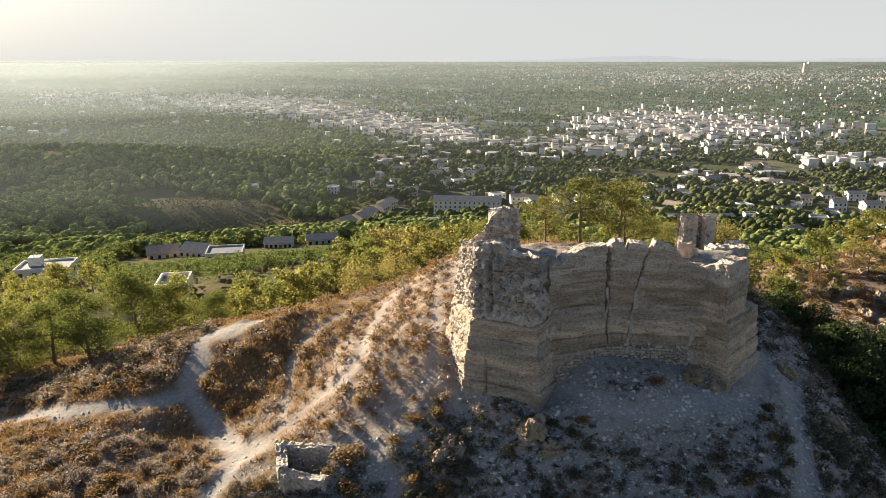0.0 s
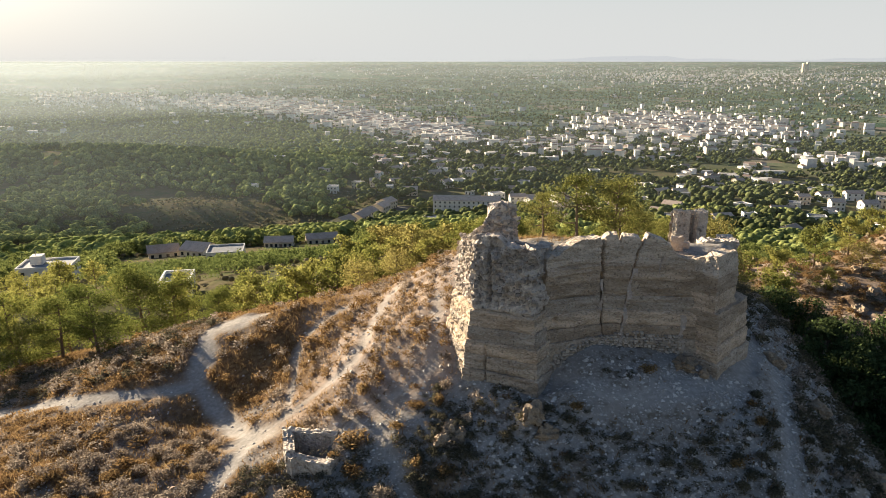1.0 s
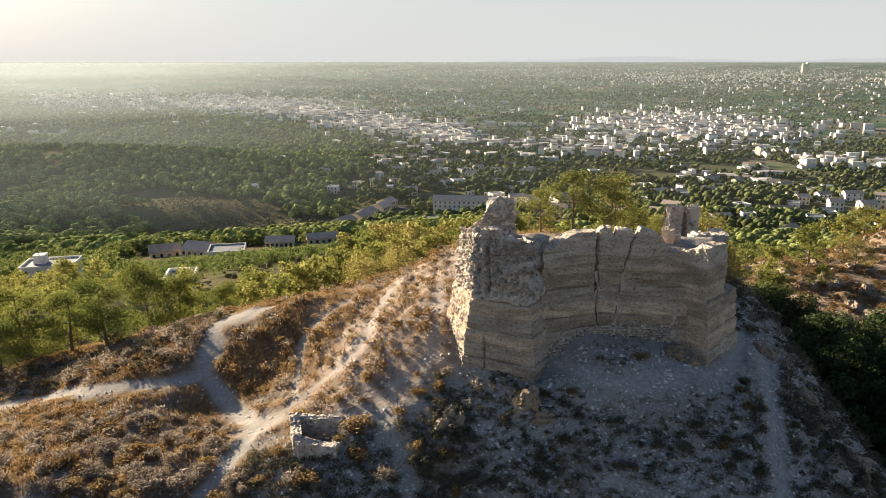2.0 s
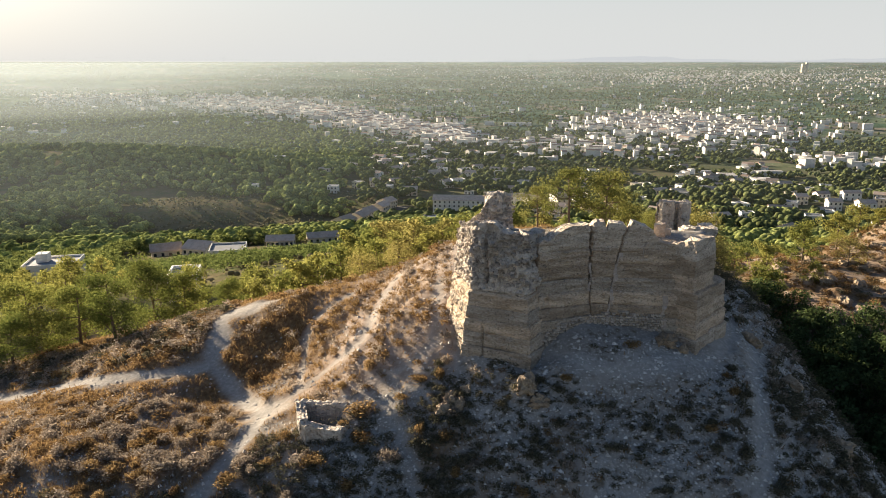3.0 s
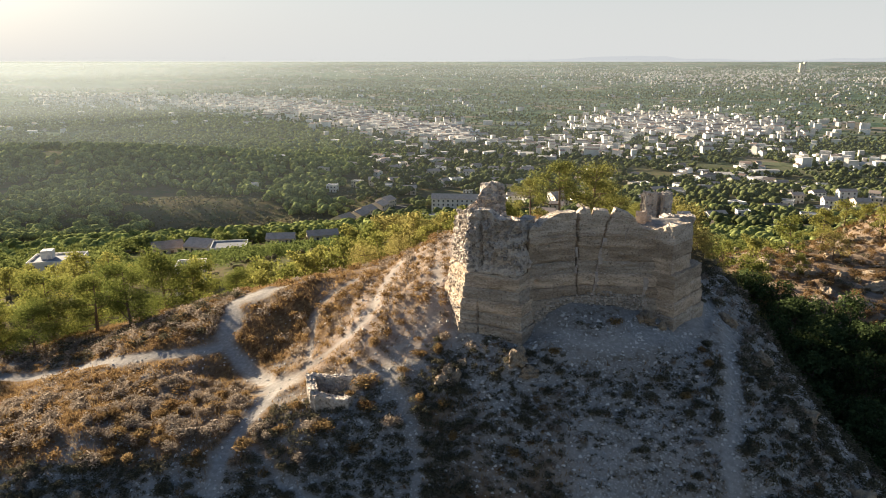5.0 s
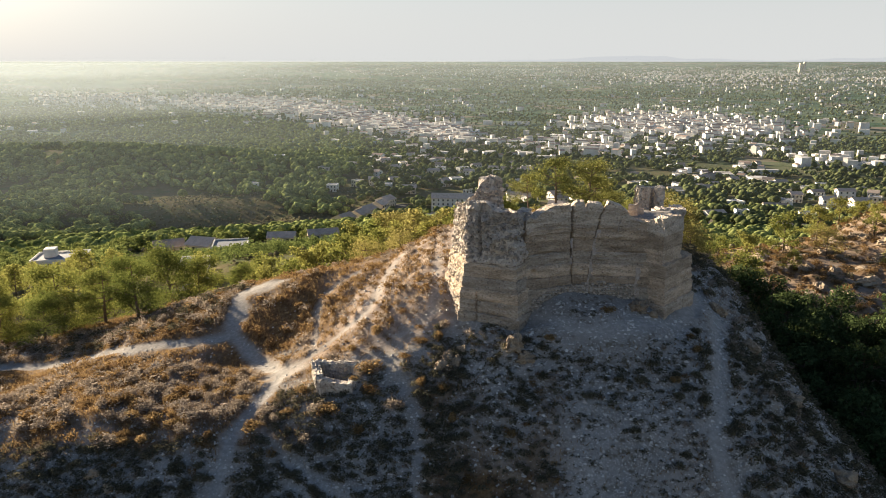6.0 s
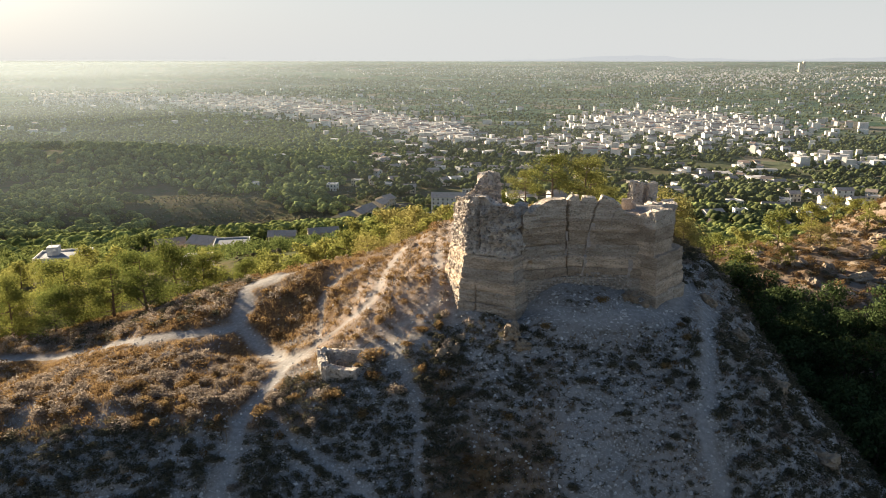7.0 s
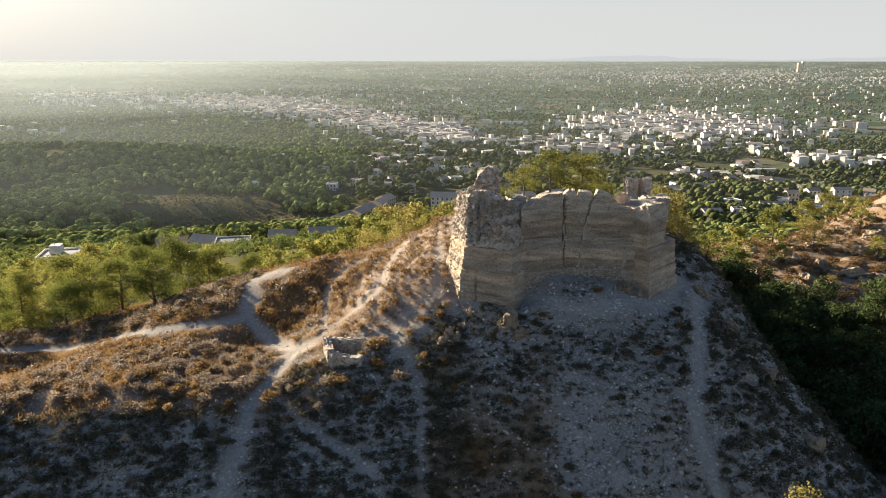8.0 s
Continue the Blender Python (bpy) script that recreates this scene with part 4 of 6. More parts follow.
def grove(name, label, spots, kinds, natural):
    """Trees past those that one could count, their crowns and trunks in one sheet."""
    vs, fs, slots, n = [], [], [], 0
    mats = [BARK] + list({k[-1].materials[0].name: k[-1].materials[0] for k in kinds}.values())
    zs = land_z([p[0] for p in spots], [p[1] for p in spots])
    for (x, y, high), z in zip(spots, zs):
        pick = kinds[random.randrange(len(kinds))]
        r = np.array(pose(x, y, float(z) - 0.05, 0, 0, random.uniform(0, 360)) @ Matrix.Scale(high / natural, 4))
        for me in pick:
            v, f = np.empty(len(me.vertices) * 3, np.float32), np.empty(len(me.loops), np.int32)
            me.vertices.foreach_get("co", v)
            me.loops.foreach_get("vertex_index", f)
            vs.append(v.reshape(-1, 3) @ r[:3, :3].T + r[:3, 3])
            fs.append(f.reshape(-1, 4) + n)
            slots += [mats.index(me.materials[0])] * len(fs[-1])
            n += len(vs[-1])
    tagged(new(name, mesh_of(name, np.concatenate(vs), np.concatenate(fs), mats, slots=slots)), label, "woodland", kind="stuff")


ROW = "pines along the foot of the crest"
PINE = "green-gold backlit pine with an airy rounded crown on dry grass"
# left clump, near
for x, y, high in ((-38.5, 58, 7.5), (-28.9, 54.3, 6.6), (-33.5, 57, 6.2), (-31, 68, 8.5), (-29.4, 72, 8.2), (-22.5, 66, 4.5), (-43, 55, 6.5), (-47, 62, 8), (-40, 70, 8), (-36.5, 51.5, 5.2), (-42, 48.5, 5.6), (-52, 55, 7), (-48, 50, 6), (-55, 68, 8), (-60, 60, 7)):
    plant(PINES, "pine_tree", PINE, "tree", ROW, x, y, high, 8.5)
tree("pine_tree", "lone slender pine with a long bare trunk beside a pool", "tree", THIN_PINES[0], pose(-35.6, 91, float(land_z(-35.6, 91)[0]), 0, 0, 40) @ Matrix.Diagonal((0.85, 0.85, 1.15, 1)), ROW)
# row behind the crest
for k in range(27):
    u = k / 26
    x = -29.5 + 33.5 * u + random.uniform(-1.2, 1.2)
    y = 82 + 10 * ((k * 7) % 5) / 4 - 8 * u + random.uniform(-2, 2)
    plant(YELLOW_ROW if u > 0.62 and k % 3 else MID_PINES if k % 3 else THIN_PINES, "pine_tree", PINE, "tree", ROW, x, y, random.uniform(6.0, 8.0) if u < 0.42 else random.uniform(7.2, 9.2), 8.5)
for k in range(9):
    x = -8 + 15 * k / 8 + random.uniform(-0.8, 0.8)
    plant(THIN_PINES if k % 2 else YELLOW, "pine_tree", "slender yellowish pine on the falling slope behind the ruin", "tree", ROW, x, random.uniform(68, 80), random.uniform(5.6, 7.2), 7.5)
# the valley side below the row
VALLEY = []
for k in range(80):
    a, d = radians(random.uniform(-42, -19)), random.uniform(100, 200)
    x, y = d * math.sin(a), d * math.cos(a)
    if math.hypot(x + 41, y - 108) < 10 or math.hypot(x + 112, y - 185) < 24 or (x > -48 and y < 100) or d < 128 + 2.5 * (math.degrees(a) + 22) or (d > 125 and math.degrees(a) > -27):
        continue
    VALLEY.append((x, y, random.uniform(4.5, 7.5)))
grove("valley_pines", "green pines in the wooded valley below the crest", VALLEY, GROVE_PINES[:3], 8.5)
# trees behind the curtain wall
for x, y, high in ((9.3, 45.9, 5.1), (11.9, 46.3, 5.4), (13.0, 48.5, 4.4), (7.4, 48.5, 3.6), (14.6, 49.8, 3.6), (17.2, 51.5, 3.6)):
    plant(OPEN_TREES, "pine_tree", "small yellow-green tree with bare lower branches behind the wall", "tree", "trees behind the curtain wall", x, y, high, 6.0)
for x, y, high in ((4.2, 60, 6.5), (6.8, 63, 7), (2.5, 66, 7.5), (9.5, 64, 6.5), (15.5, 58, 5.5), (18.5, 56, 5), (21, 57, 5.5), (24, 62, 6), (19.5, 62, 6.5), (27, 58, 5.5), (23, 53, 4.6)):
    plant(YELLOW if random.random() < 0.6 else PINES, "pine_tree", "yellow-green tree on the slope behind the ruin", "tree", "trees behind the curtain wall", x, y, high * 0.7, 7.2)
LOW = []
for k in range(150):
    a, d = radians(random.uniform(-7, 33)), random.uniform(92, 185)
    x, y = d * math.sin(a), d * math.cos(a)
    if not (x > 42 and d < 150):
        LOW.append((x, y, random.uniform(4.0, 6.2)))
grove("slope_pines", "green and yellow pines on the long slope below the ruin", LOW, GROVE_PINES, 8.5)
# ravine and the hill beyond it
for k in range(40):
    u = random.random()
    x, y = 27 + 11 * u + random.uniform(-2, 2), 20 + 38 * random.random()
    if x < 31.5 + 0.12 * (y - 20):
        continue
    plant(SHADED_PINES, "pine_tree", "green pine in the ravine, shade put into its needle colour", "tree", "pines in the ravine", x, y, random.uniform(4.5, 7.5), 8.0)
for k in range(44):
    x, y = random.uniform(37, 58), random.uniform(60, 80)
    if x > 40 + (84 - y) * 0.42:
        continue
    plant(SHADED_PINES, "pine_tree", "green pine in the ravine, shade put into its needle colour", "tree", "pines in the ravine", x, y, random.uniform(4.5, 7.0), 8.0)
TALL = tree_meshes(99, 14.6, 1.9, 6000, 0.17, OLIVE_LEAVES, lean=0.01, clear=0.3)
tree("pine_tree", "tall bright yellow-green pine rising out of the shaded slope", "tree", TALL, pose(15.9, 12.4, float(land_z(15.9, 12.4)[0]), 0, 0, 30), "pines in the ravine")
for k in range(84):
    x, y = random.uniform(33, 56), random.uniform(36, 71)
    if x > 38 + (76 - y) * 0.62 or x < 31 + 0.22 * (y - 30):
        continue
    plant(SHADED_PINES, "pine_tree", "green pine in the ravine, shade put into its needle colour", "tree", "pines in the ravine", x, y, random.uniform(4.4, 6.6), 8.0)
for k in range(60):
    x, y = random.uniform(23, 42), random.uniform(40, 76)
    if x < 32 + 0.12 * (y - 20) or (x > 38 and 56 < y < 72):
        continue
    plant(SHADED_PINES, "pine_tree", "green pine on the ravine side, shade put into its needle colour", "tree", "pines in the ravine", x, y, random.uniform(3.5, 6.0), 8.2)
for x, y, high in ((40, 80, 7.0), (36, 84, 6.0), (44, 88, 6.5), (52, 95, 6.5), (57, 92, 6.0), (60, 101, 6.5), (33, 76, 6.0), (30, 82, 6.5), (48, 84, 3.5), (62, 84, 4.0), (66, 96, 5.5)):
    plant(YELLOW if int(x) % 2 else MID_PINES, "pine_tree", "golden-green tree with a wide crown beside the sunlit hill", "tree", "pines across the ravine", x, y, high * 0.72, 6.0)
for x, y, high in ((22, 57, 4.8), (24, 60, 5.2), (26.5, 64, 5.6), (29, 61, 5.2), (31, 66, 6.0), (34, 68, 4.6), (28, 70, 6.2), (36.5, 73, 4.4), (33, 76, 5.4)):
    plant(YELLOW, "pine_tree", "yellow-green tree on the slope behind the ruin", "tree", "pines across the ravine", x, y, high, 6.0)
for k in range(48):
    x, y = random.uniform(25, 45), random.uniform(60, 92)
    if x > 38 - 0.02 * y:
        continue
    plant(SHADED_PINES if k % 3 == 0 else MID_PINES if k % 3 == 1 else YELLOW_ROW, "pine_tree", "green pine in the wooded hollow beside the rocky hill", "tree", "pines across the ravine", x, y, random.uniform(3.8, 5.8), 8.2)
for k in range(30):
    x, y = random.uniform(24, 34), random.uniform(58, 88)
    if x > 36 + 0.12 * (y - 62):
        continue
    plant(YELLOW if k % 3 else MID_PINES, "pine_tree", "yellow-green tree on the slope behind the ruin", "tree", "pines across the ravine", x, y, random.uniform(3.0, 4.2), 6.5)
for k in range(18):
    x, y = random.uniform(58, 95), random.uniform(96, 135)
    plant(YELLOW if k % 3 == 0 else MID_PINES, "pine_tree", "sunlit pine on the rocky hill across the ravine", "tree", "pines across the ravine", x, y, random.uniform(3.5, 6), 7.5)


# ---- scrub, grass and stones on the near hill ----
def shrub_mesh(seed, stalks, leaf_mat, stiff):
    """A low rounded bush: a few bare stalks inside an uneven dome of small leaves and twig ends."""
    rng = np.random.default_rng(seed)
    n = stalks // 2
    w, up = rng.uniform(0, 2 * math.pi, n), rng.uniform(0.1, 1.0, n)
    out = np.sqrt(1 - up**2 * 0.85) * rng.uniform(0.6, 1.05, n)
    tip = np.stack([np.cos(w) * out * 0.56, np.sin(w) * out * 0.56, (0.18 + 0.62 * up) * rng.uniform(0.6, 1.0, n)], 1)
    root = tip * np.array((0.25, 0.25, 0.0)) + np.array((0, 0, -0.1))
    side = np.cross(tip - root, rng.normal(size=(n, 3)))
    side *= (rng.uniform(0.007, 0.016, n) * stiff / np.linalg.norm(side, axis=1))[:, None]
    mid = root + (tip - root) * 0.55
    v = np.stack([root, mid + side, tip, mid - side], 1).reshape(-1, 3)
    m = int(3.3 * stalks)
    lobes = rng.uniform(-1, 1, (5, 3)) * np.array((0.30, 0.30, 0.14)) + np.array((0, 0, 0.24))
    d = rng.normal(size=(m, 3))
    d /= np.linalg.norm(d, axis=1)[:, None]
    d[:, 2] = np.abs(d[:, 2]) * 1.1 - 0.25
    spot = lobes[rng.integers(0, 5, m)] + d * (rng.random((m, 1)) ** 0.35) * np.array((0.33, 0.33, 0.42))
    spot[:, 2] = np.maximum(spot[:, 2], 0.0)
    lv, lf = leaves(spot, rng.uniform(0.05, 0.115, m) * stiff, rng, d + rng.normal(0, 0.5, (m, 3)))
    return mesh_of("shrub", *join([(v, np.arange(4 * n).reshape(n, 4)), (lv, lf)]), [leaf_mat])


SHRUBS = {"straw": [shrub_mesh(k, 110, DRY, 1.3) for k in range(4)], "grey": [shrub_mesh(10 + k, 110, SCRUB_GREY, 1.2) for k in range(3)], "dark": [shrub_mesh(20 + k, 110, SCRUB_GREEN, 1.25) for k in range(4)]}
SHRUB_LABEL = {"straw": "dry straw-coloured bush on stony ground", "grey": "withered grey-brown thorn bush", "dark": "low dark green-brown bush on stony scree"}
random.seed(23)


LIGHT = {"straw": [shrub_mesh(50 + k, 24, DRY, 1.8) for k in range(5)], "grey": [shrub_mesh(60 + k, 24, SCRUB_GREY, 1.8) for k in range(5)], "dark": [shrub_mesh(70 + k, 24, SCRUB_GREEN, 1.9) for k in range(6)]}
TUFTS = [shrub_mesh(90 + k, 5, SCRUB_GREEN, 3.0) for k in range(6)]
LOOSE = {"straw": [], "grey": [], "dark": []}


def shrub(kind, x, y, z, wide, high, single):
    m = pose(x, y, z, 0, 0, random.uniform(0, 360)) @ Matrix.Diagonal((wide, wide * random.uniform(0.8, 1.2), high, 1))
    kinds = (SHRUBS if single else LIGHT)[kind]
    me = kinds[random.randrange(len(kinds))]
    if not single:
        LOOSE[kind].append((me, m))
        return
    ob = new("bush", me)
    ob.matrix_basis = m
    tagged(ob, SHRUB_LABEL[kind], "bush", "scrub on the hill")


def loose_scrub(kind, label):
    """The scrub past what one could count, in one sheet."""
    vs = []
    for me, m in LOOSE[kind]:
        v = np.empty(len(me.vertices) * 3, np.float32)
        me.vertices.foreach_get("co", v)
        r = np.array(m)
        vs.append(v.reshape(-1, 3) @ r[:3, :3].T + r[:3, 3])
    v = np.concatenate(vs)
    ob = new(kind + "_scrub", mesh_of(kind + "_scrub", v, np.arange(len(v)).reshape(-1, 4), [SHRUBS[kind][0].materials[0]]))
    tagged(ob, label, "scrub", kind="stuff")


def scatter(n, x0, x1, y0, y1, keep, apart=0.0):
    """n random spots of a box, thinned by keep(x, y) (arrays, shares), off the paths and out of the ruin."""
    rng = np.random.default_rng(abs(int(n + 10 * x1)))
    x, y = rng.uniform(x0, x1, 8 * n), rng.uniform(y0, y1, 8 * n)
    ok = (rng.random(8 * n) < keep(x, y)) & (path_share(x, y) < 0.25) & (path_share(x, y + 0.9) < 0.3) & (path_share(x, y - 0.5) < 0.3) & ~((x > 0.6) & (x < 17.2) & (y > 31.6) & (y < 46))
    x, y = x[ok], y[ok]
    got, cells = [], set()
    for p in zip(x.tolist(), y.tolist(), land_z(x, y).tolist()):
        if apart:
            cell = (int(p[0] // apart), int(p[1] // apart))
            if cell in cells:
                continue
            cells.add(cell)
        got.append(p)
        if len(got) == n:
            break
    return got


def everywhere(x, y):
    return np.ones(len(x))


for x, y, z in scatter(620, -44, 1.0, 25.8, 54, lambda x, y: np.where((x < -9) | (y > 44), 1, 0.45), 0.8):
    shrub("straw" if random.random() < 0.55 else "grey", x, y, z, random.uniform(0.6, 1.5), random.uniform(0.4, 0.95), y < 34 and -20 < x)
for x, y, z in scatter(70, -30, -10, 27.8, 36.5, everywhere, 1.6):
    shrub("grey", x, y, z, random.uniform(0.9, 1.6), random.uniform(0.55, 0.95), True)
for x, y, z in scatter(170, -9, 1.6, 32, 47, everywhere, 0.6):
    shrub("straw" if random.random() < 0.7 else "grey", x, y, z, random.uniform(0.4, 1.0), random.uniform(0.3, 0.65), False)
for x, y, z in scatter(2700, -42, 27, 14, 32.5, lambda x, y: np.where((y > 26) & (x < -1), 0.0, np.interp(x, [-20, -12, -9, 6, 9, 16], [1.0, 0.9, 1.0, 1.0, 0.3, 0.4]) * np.clip(0.75 + 1.8 * fbm(x * 0.25, y * 0.25 + 50, 3), 0, 1)), 0.5):
    big = random.random() ** 1.5
    shrub("dark" if random.random() < 0.86 else random.choice(("straw", "grey")), x, y, z, 0.35 + 0.6 * big, 0.22 + 0.38 * big, big > 0.8 and y > 20)
for x, y, z in scatter(430, -10, 1.5, 18.5, 30.6, lambda x, y: np.clip(1.1 - 0.5 * smooth(27, 30, y) * smooth(-4, -7, x), 0, 1), 0.5):
    shrub("dark", x, y, z, random.uniform(0.5, 1.05), random.uniform(0.3, 0.6), False)
for x, y, z in scatter(680, -36, -9.5, 13.5, 26.6, lambda x, y: np.clip(0.8 + 1.2 * fbm(x * 0.3, y * 0.3 + 20, 3), 0, 1), 0.5):
    shrub("dark", x, y, z, random.uniform(0.5, 1.2), random.uniform(0.3, 0.65), False)
for x, y, z in scatter(4000, -40, 27, 15, 32, lambda x, y: np.where((y > 26.5) & (x < -1), 0.0, np.clip(0.55 + 1.2 * fbm(x * 0.4 + 9, y * 0.4, 3), 0, 1))):
    LOOSE["dark"].append((TUFTS[random.randrange(6)], pose(x, y, z, 0, 0, random.uniform(0, 360)) @ Matrix.Diagonal((random.uniform(0.22, 0.5), random.uniform(0.22, 0.5), random.uniform(0.16, 0.34), 1))))
for x, y, z in scatter(1100, 15.5, 34, 20, 56, everywhere, 0.6):
    shrub("dark" if random.random() < 0.8 else "grey", x, y, z, random.uniform(0.5, 1.4), random.uniform(0.4, 0.9), False)
for x, y, z in scatter(260, -42, -17, 42.5, 53, everywhere, 0.7):
    shrub(random.choice(("dark", "grey", "grey")), x, y, z, random.uniform(0.8, 1.6), random.uniform(0.5, 1.1), False)
for x, y, z in scatter(160, -44, 30, 50, 66, everywhere):
    shrub("straw" if random.random() < 0.7 else "grey", x, y, z, random.uniform(0.8, 1.6), random.uniform(0.5, 1.1), False)


def grass_field():
    """Dry grass: one sheet of thousands of blades, thick where the ground is dry, none on the paths."""
    rng = np.random.default_rng(31)
    n = 90000
    x, y = rng.uniform(-46, 22, n), rng.uniform(17, 60, n)
    keep = (rng.random(n) < dry_share(x, y) * 1.2) & (path_share(x, y) < 0.1) & (path_share(x, y + 0.35) < 0.2) & ~((x > 1) & (x < 17) & (y > 31.4) & (y < 45))
    x, y = x[keep], y[keep]
    z = land_z(x, y)
    root = np.repeat(np.stack([x, y, z - 0.03], 1), 4, 0) + np.concatenate([rng.normal(0, 0.09, (4 * len(x), 2)), np.zeros((4 * len(x), 1))], 1)
    m = len(root)
    tall = rng.uniform(0.10, 0.34, m) * np.repeat(rng.uniform(0.5, 1.2, len(x)), 4)
    tip = root + np.stack([rng.normal(0, 0.12, m), rng.normal(0, 0.12, m), tall], 1)
    side = rng.normal(size=(m, 3)) * np.array((1, 1, 0.1))
    side *= (rng.uniform(0.012, 0.03, m) / np.linalg.norm(side, axis=1))[:, None]
    v = np.stack([root - side, root + side, tip], 1).reshape(-1, 3)
    ob = new("dry_grass", mesh_of("dry_grass", v, np.arange(3 * m).reshape(m, 3), [DRY]))
    tagged(ob, "dry golden grass over the shelf and crest", "grass", kind="stuff")


def scree():
    """Loose stones on the bare slope."""
    rng = np.random.default_rng(37)
    n = 62000
    x, y = rng.uniform(-30, 28, n), rng.uniform(16, 44, n)
    keep = (rng.random(n) < (1 - 0.8 * dry_share(x, y)) * np.where((x < 1.5) & (y > 30), 0.35, 1)) & ~((x > 0.8) & (x < 17.5) & (y > 32.6) & (y < 45))
    x, y = x[keep], y[keep]
    m = len(x)
    size = 0.03 + 0.13 * rng.random(m) ** 5
    base = np.array([(1, 0, 0), (0, 1, 0), (-1, 0, 0), (0, -1, 0), (0, 0, 0.8)], float)
    tri = np.array([(0, 1, 4), (1, 2, 4), (2, 3, 4), (3, 0, 4)])
    v = base[None] * rng.uniform(0.6, 1.3, (m, 5, 1)) * size[:, None, None]
    w = rng.uniform(0, 6.3, m)
    v = np.stack([v[..., 0] * np.cos(w)[:, None] - v[..., 1] * np.sin(w)[:, None], v[..., 0] * np.sin(w)[:, None] + v[..., 1] * np.cos(w)[:, None], v[..., 2]], -1)
    v += np.stack([x, y, land_z(x, y) - size * 0.15], 1)[:, None]
    f = (tri[None] + 5 * np.arange(m)[:, None, None]).reshape(-1, 3)
    ob = new("scree", mesh_of("scree", v.reshape(-1, 3), f, [SCREE]))
    tagged(ob, "loose pale stones and gravel on the bare slope", "gravel", kind="stuff")


SCREE = surface("scree_stone", [(0.50, 0.475, 0.44), (0.38, 0.35, 0.31), (0.58, 0.555, 0.52)], 2.0, 12.0, 0.9, 0.2, 20.0, 0.3, island=True)
grass_field()
scree()


def boulder(x, y, size, seed, label="weathered angular rock half sunk in the slope"):
    bm = bmesh.new()
    bmesh.ops.create_icosphere(bm, subdivisions=4, radius=1)
    for v in bm.verts:
        d = 0.40 * noise.noise(v.co * 1.3 + Vector((seed * 3.1, 0, 0))) + 0.26 * noise.cell(v.co * 2.3 + Vector((seed, 0, 0))) + 0.16 * noise.noise(v.co * 5 + Vector((0, seed, 0)))
        v.co = v.co * (1 + d)
    me = bpy.data.meshes.new("boulder")
    bm.to_mesh(me)
    bm.free()
    me.materials.append(OCHRE)
    ob = new("boulder", me)
    ob.matrix_basis = pose(x, y, float(land_z(x, y)[0]) - size[2] * 0.1, random.uniform(-15, 15), random.uniform(-15, 15), random.uniform(0, 360)) @ Matrix.Diagonal((*size, 1))
    tagged(ob, label, "rock", "boulders on the slope")


OCHRE = surface("ochre_rock", [(0.36, 0.275, 0.185), (0.25, 0.185, 0.125), (0.43, 0.345, 0.245)], 0.8, 6.0, 0.95, 1.0, 7.0, 0.15, pits=0.7)
for k, (x, y, s) in enumerate(((0.6, 30.2, (0.5, 0.4, 0.5)), (1.1, 29.8, (0.45, 0.4, 0.45)), (0.3, 29.6, (0.4, 0.4, 0.4)), (1.6, 30.5, (0.35, 0.3, 0.3)), (4.6, 29.6, (0.6, 0.5, 0.5)), (5.3, 29.0, (0.45, 0.4, 0.4)), (12.6, 32.4, (0.75, 0.6, 0.45)), (13.4, 31.9, (0.35, 0.3, 0.3)), (19.5, 37.2, (0.6, 0.5, 0.5)), (20.5, 34, (0.7, 0.5, 0.5)), (22, 30.5, (0.8, 0.6, 0.6)), (23.5, 27, (0.9, 0.7, 0.6)), (-18.5, 24.2, (0.4, 0.3, 0.25)), (-17.4, 23.6, (0.3, 0.3, 0.2)))):
    boulder(x, y, s, k)

def outcrop(x, y, size, seed):
    """A ledge of split rock standing out of the hillside."""
    bm = bmesh.new()
    bmesh.ops.create_icosphere(bm, subdivisions=4, radius=1)
    for v in bm.verts:
        q = v.co * 1.3 + Vector((seed * 5.3, seed, 0))
        d = 0.45 * noise.noise(q) + 0.14 * noise.cell(v.co * 2.6 + Vector((seed, 0, 0))) + 0.16 * noise.noise(v.co * 5 + Vector((seed, 0, 0)))
        v.co = v.co * (1 + d)
    me = bpy.data.meshes.new("rock_outcrop")
    bm.to_mesh(me)
    bm.free()
    me.materials.append(OCHRE)
    ob = new("rock_outcrop", me)
    ob.matrix_basis = pose(x, y, float(land_z(x, y)[0]) - size[2] * 0.2, random.uniform(-15, 15), random.uniform(-15, 15), random.uniform(0, 360)) @ Matrix.Diagonal((*size, 1))
    tagged(ob, "split ochre rock ledge on the sunlit hillside", "rock", "rock ledges")


for k in range(40):
    outcrop(random.uniform(46, 74), random.uniform(66, 100), (random.uniform(0.6, 2.0), random.uniform(0.6, 1.6), random.uniform(0.4, 1.1)), k)
for x, y, z in scatter(2000, 36, 80, 58, 115, everywhere):
    shrub("straw" if random.random() < 0.8 else "dark", x, y, z, random.uniform(0.8, 1.8), random.uniform(0.5, 1.1), False)
for kind, words in (("straw", "straw-coloured dry scrub over the hill"), ("grey", "withered grey scrub over the hill"), ("dark", "dark low scrub on the shaded scree")):
    loose_scrub(kind, words)

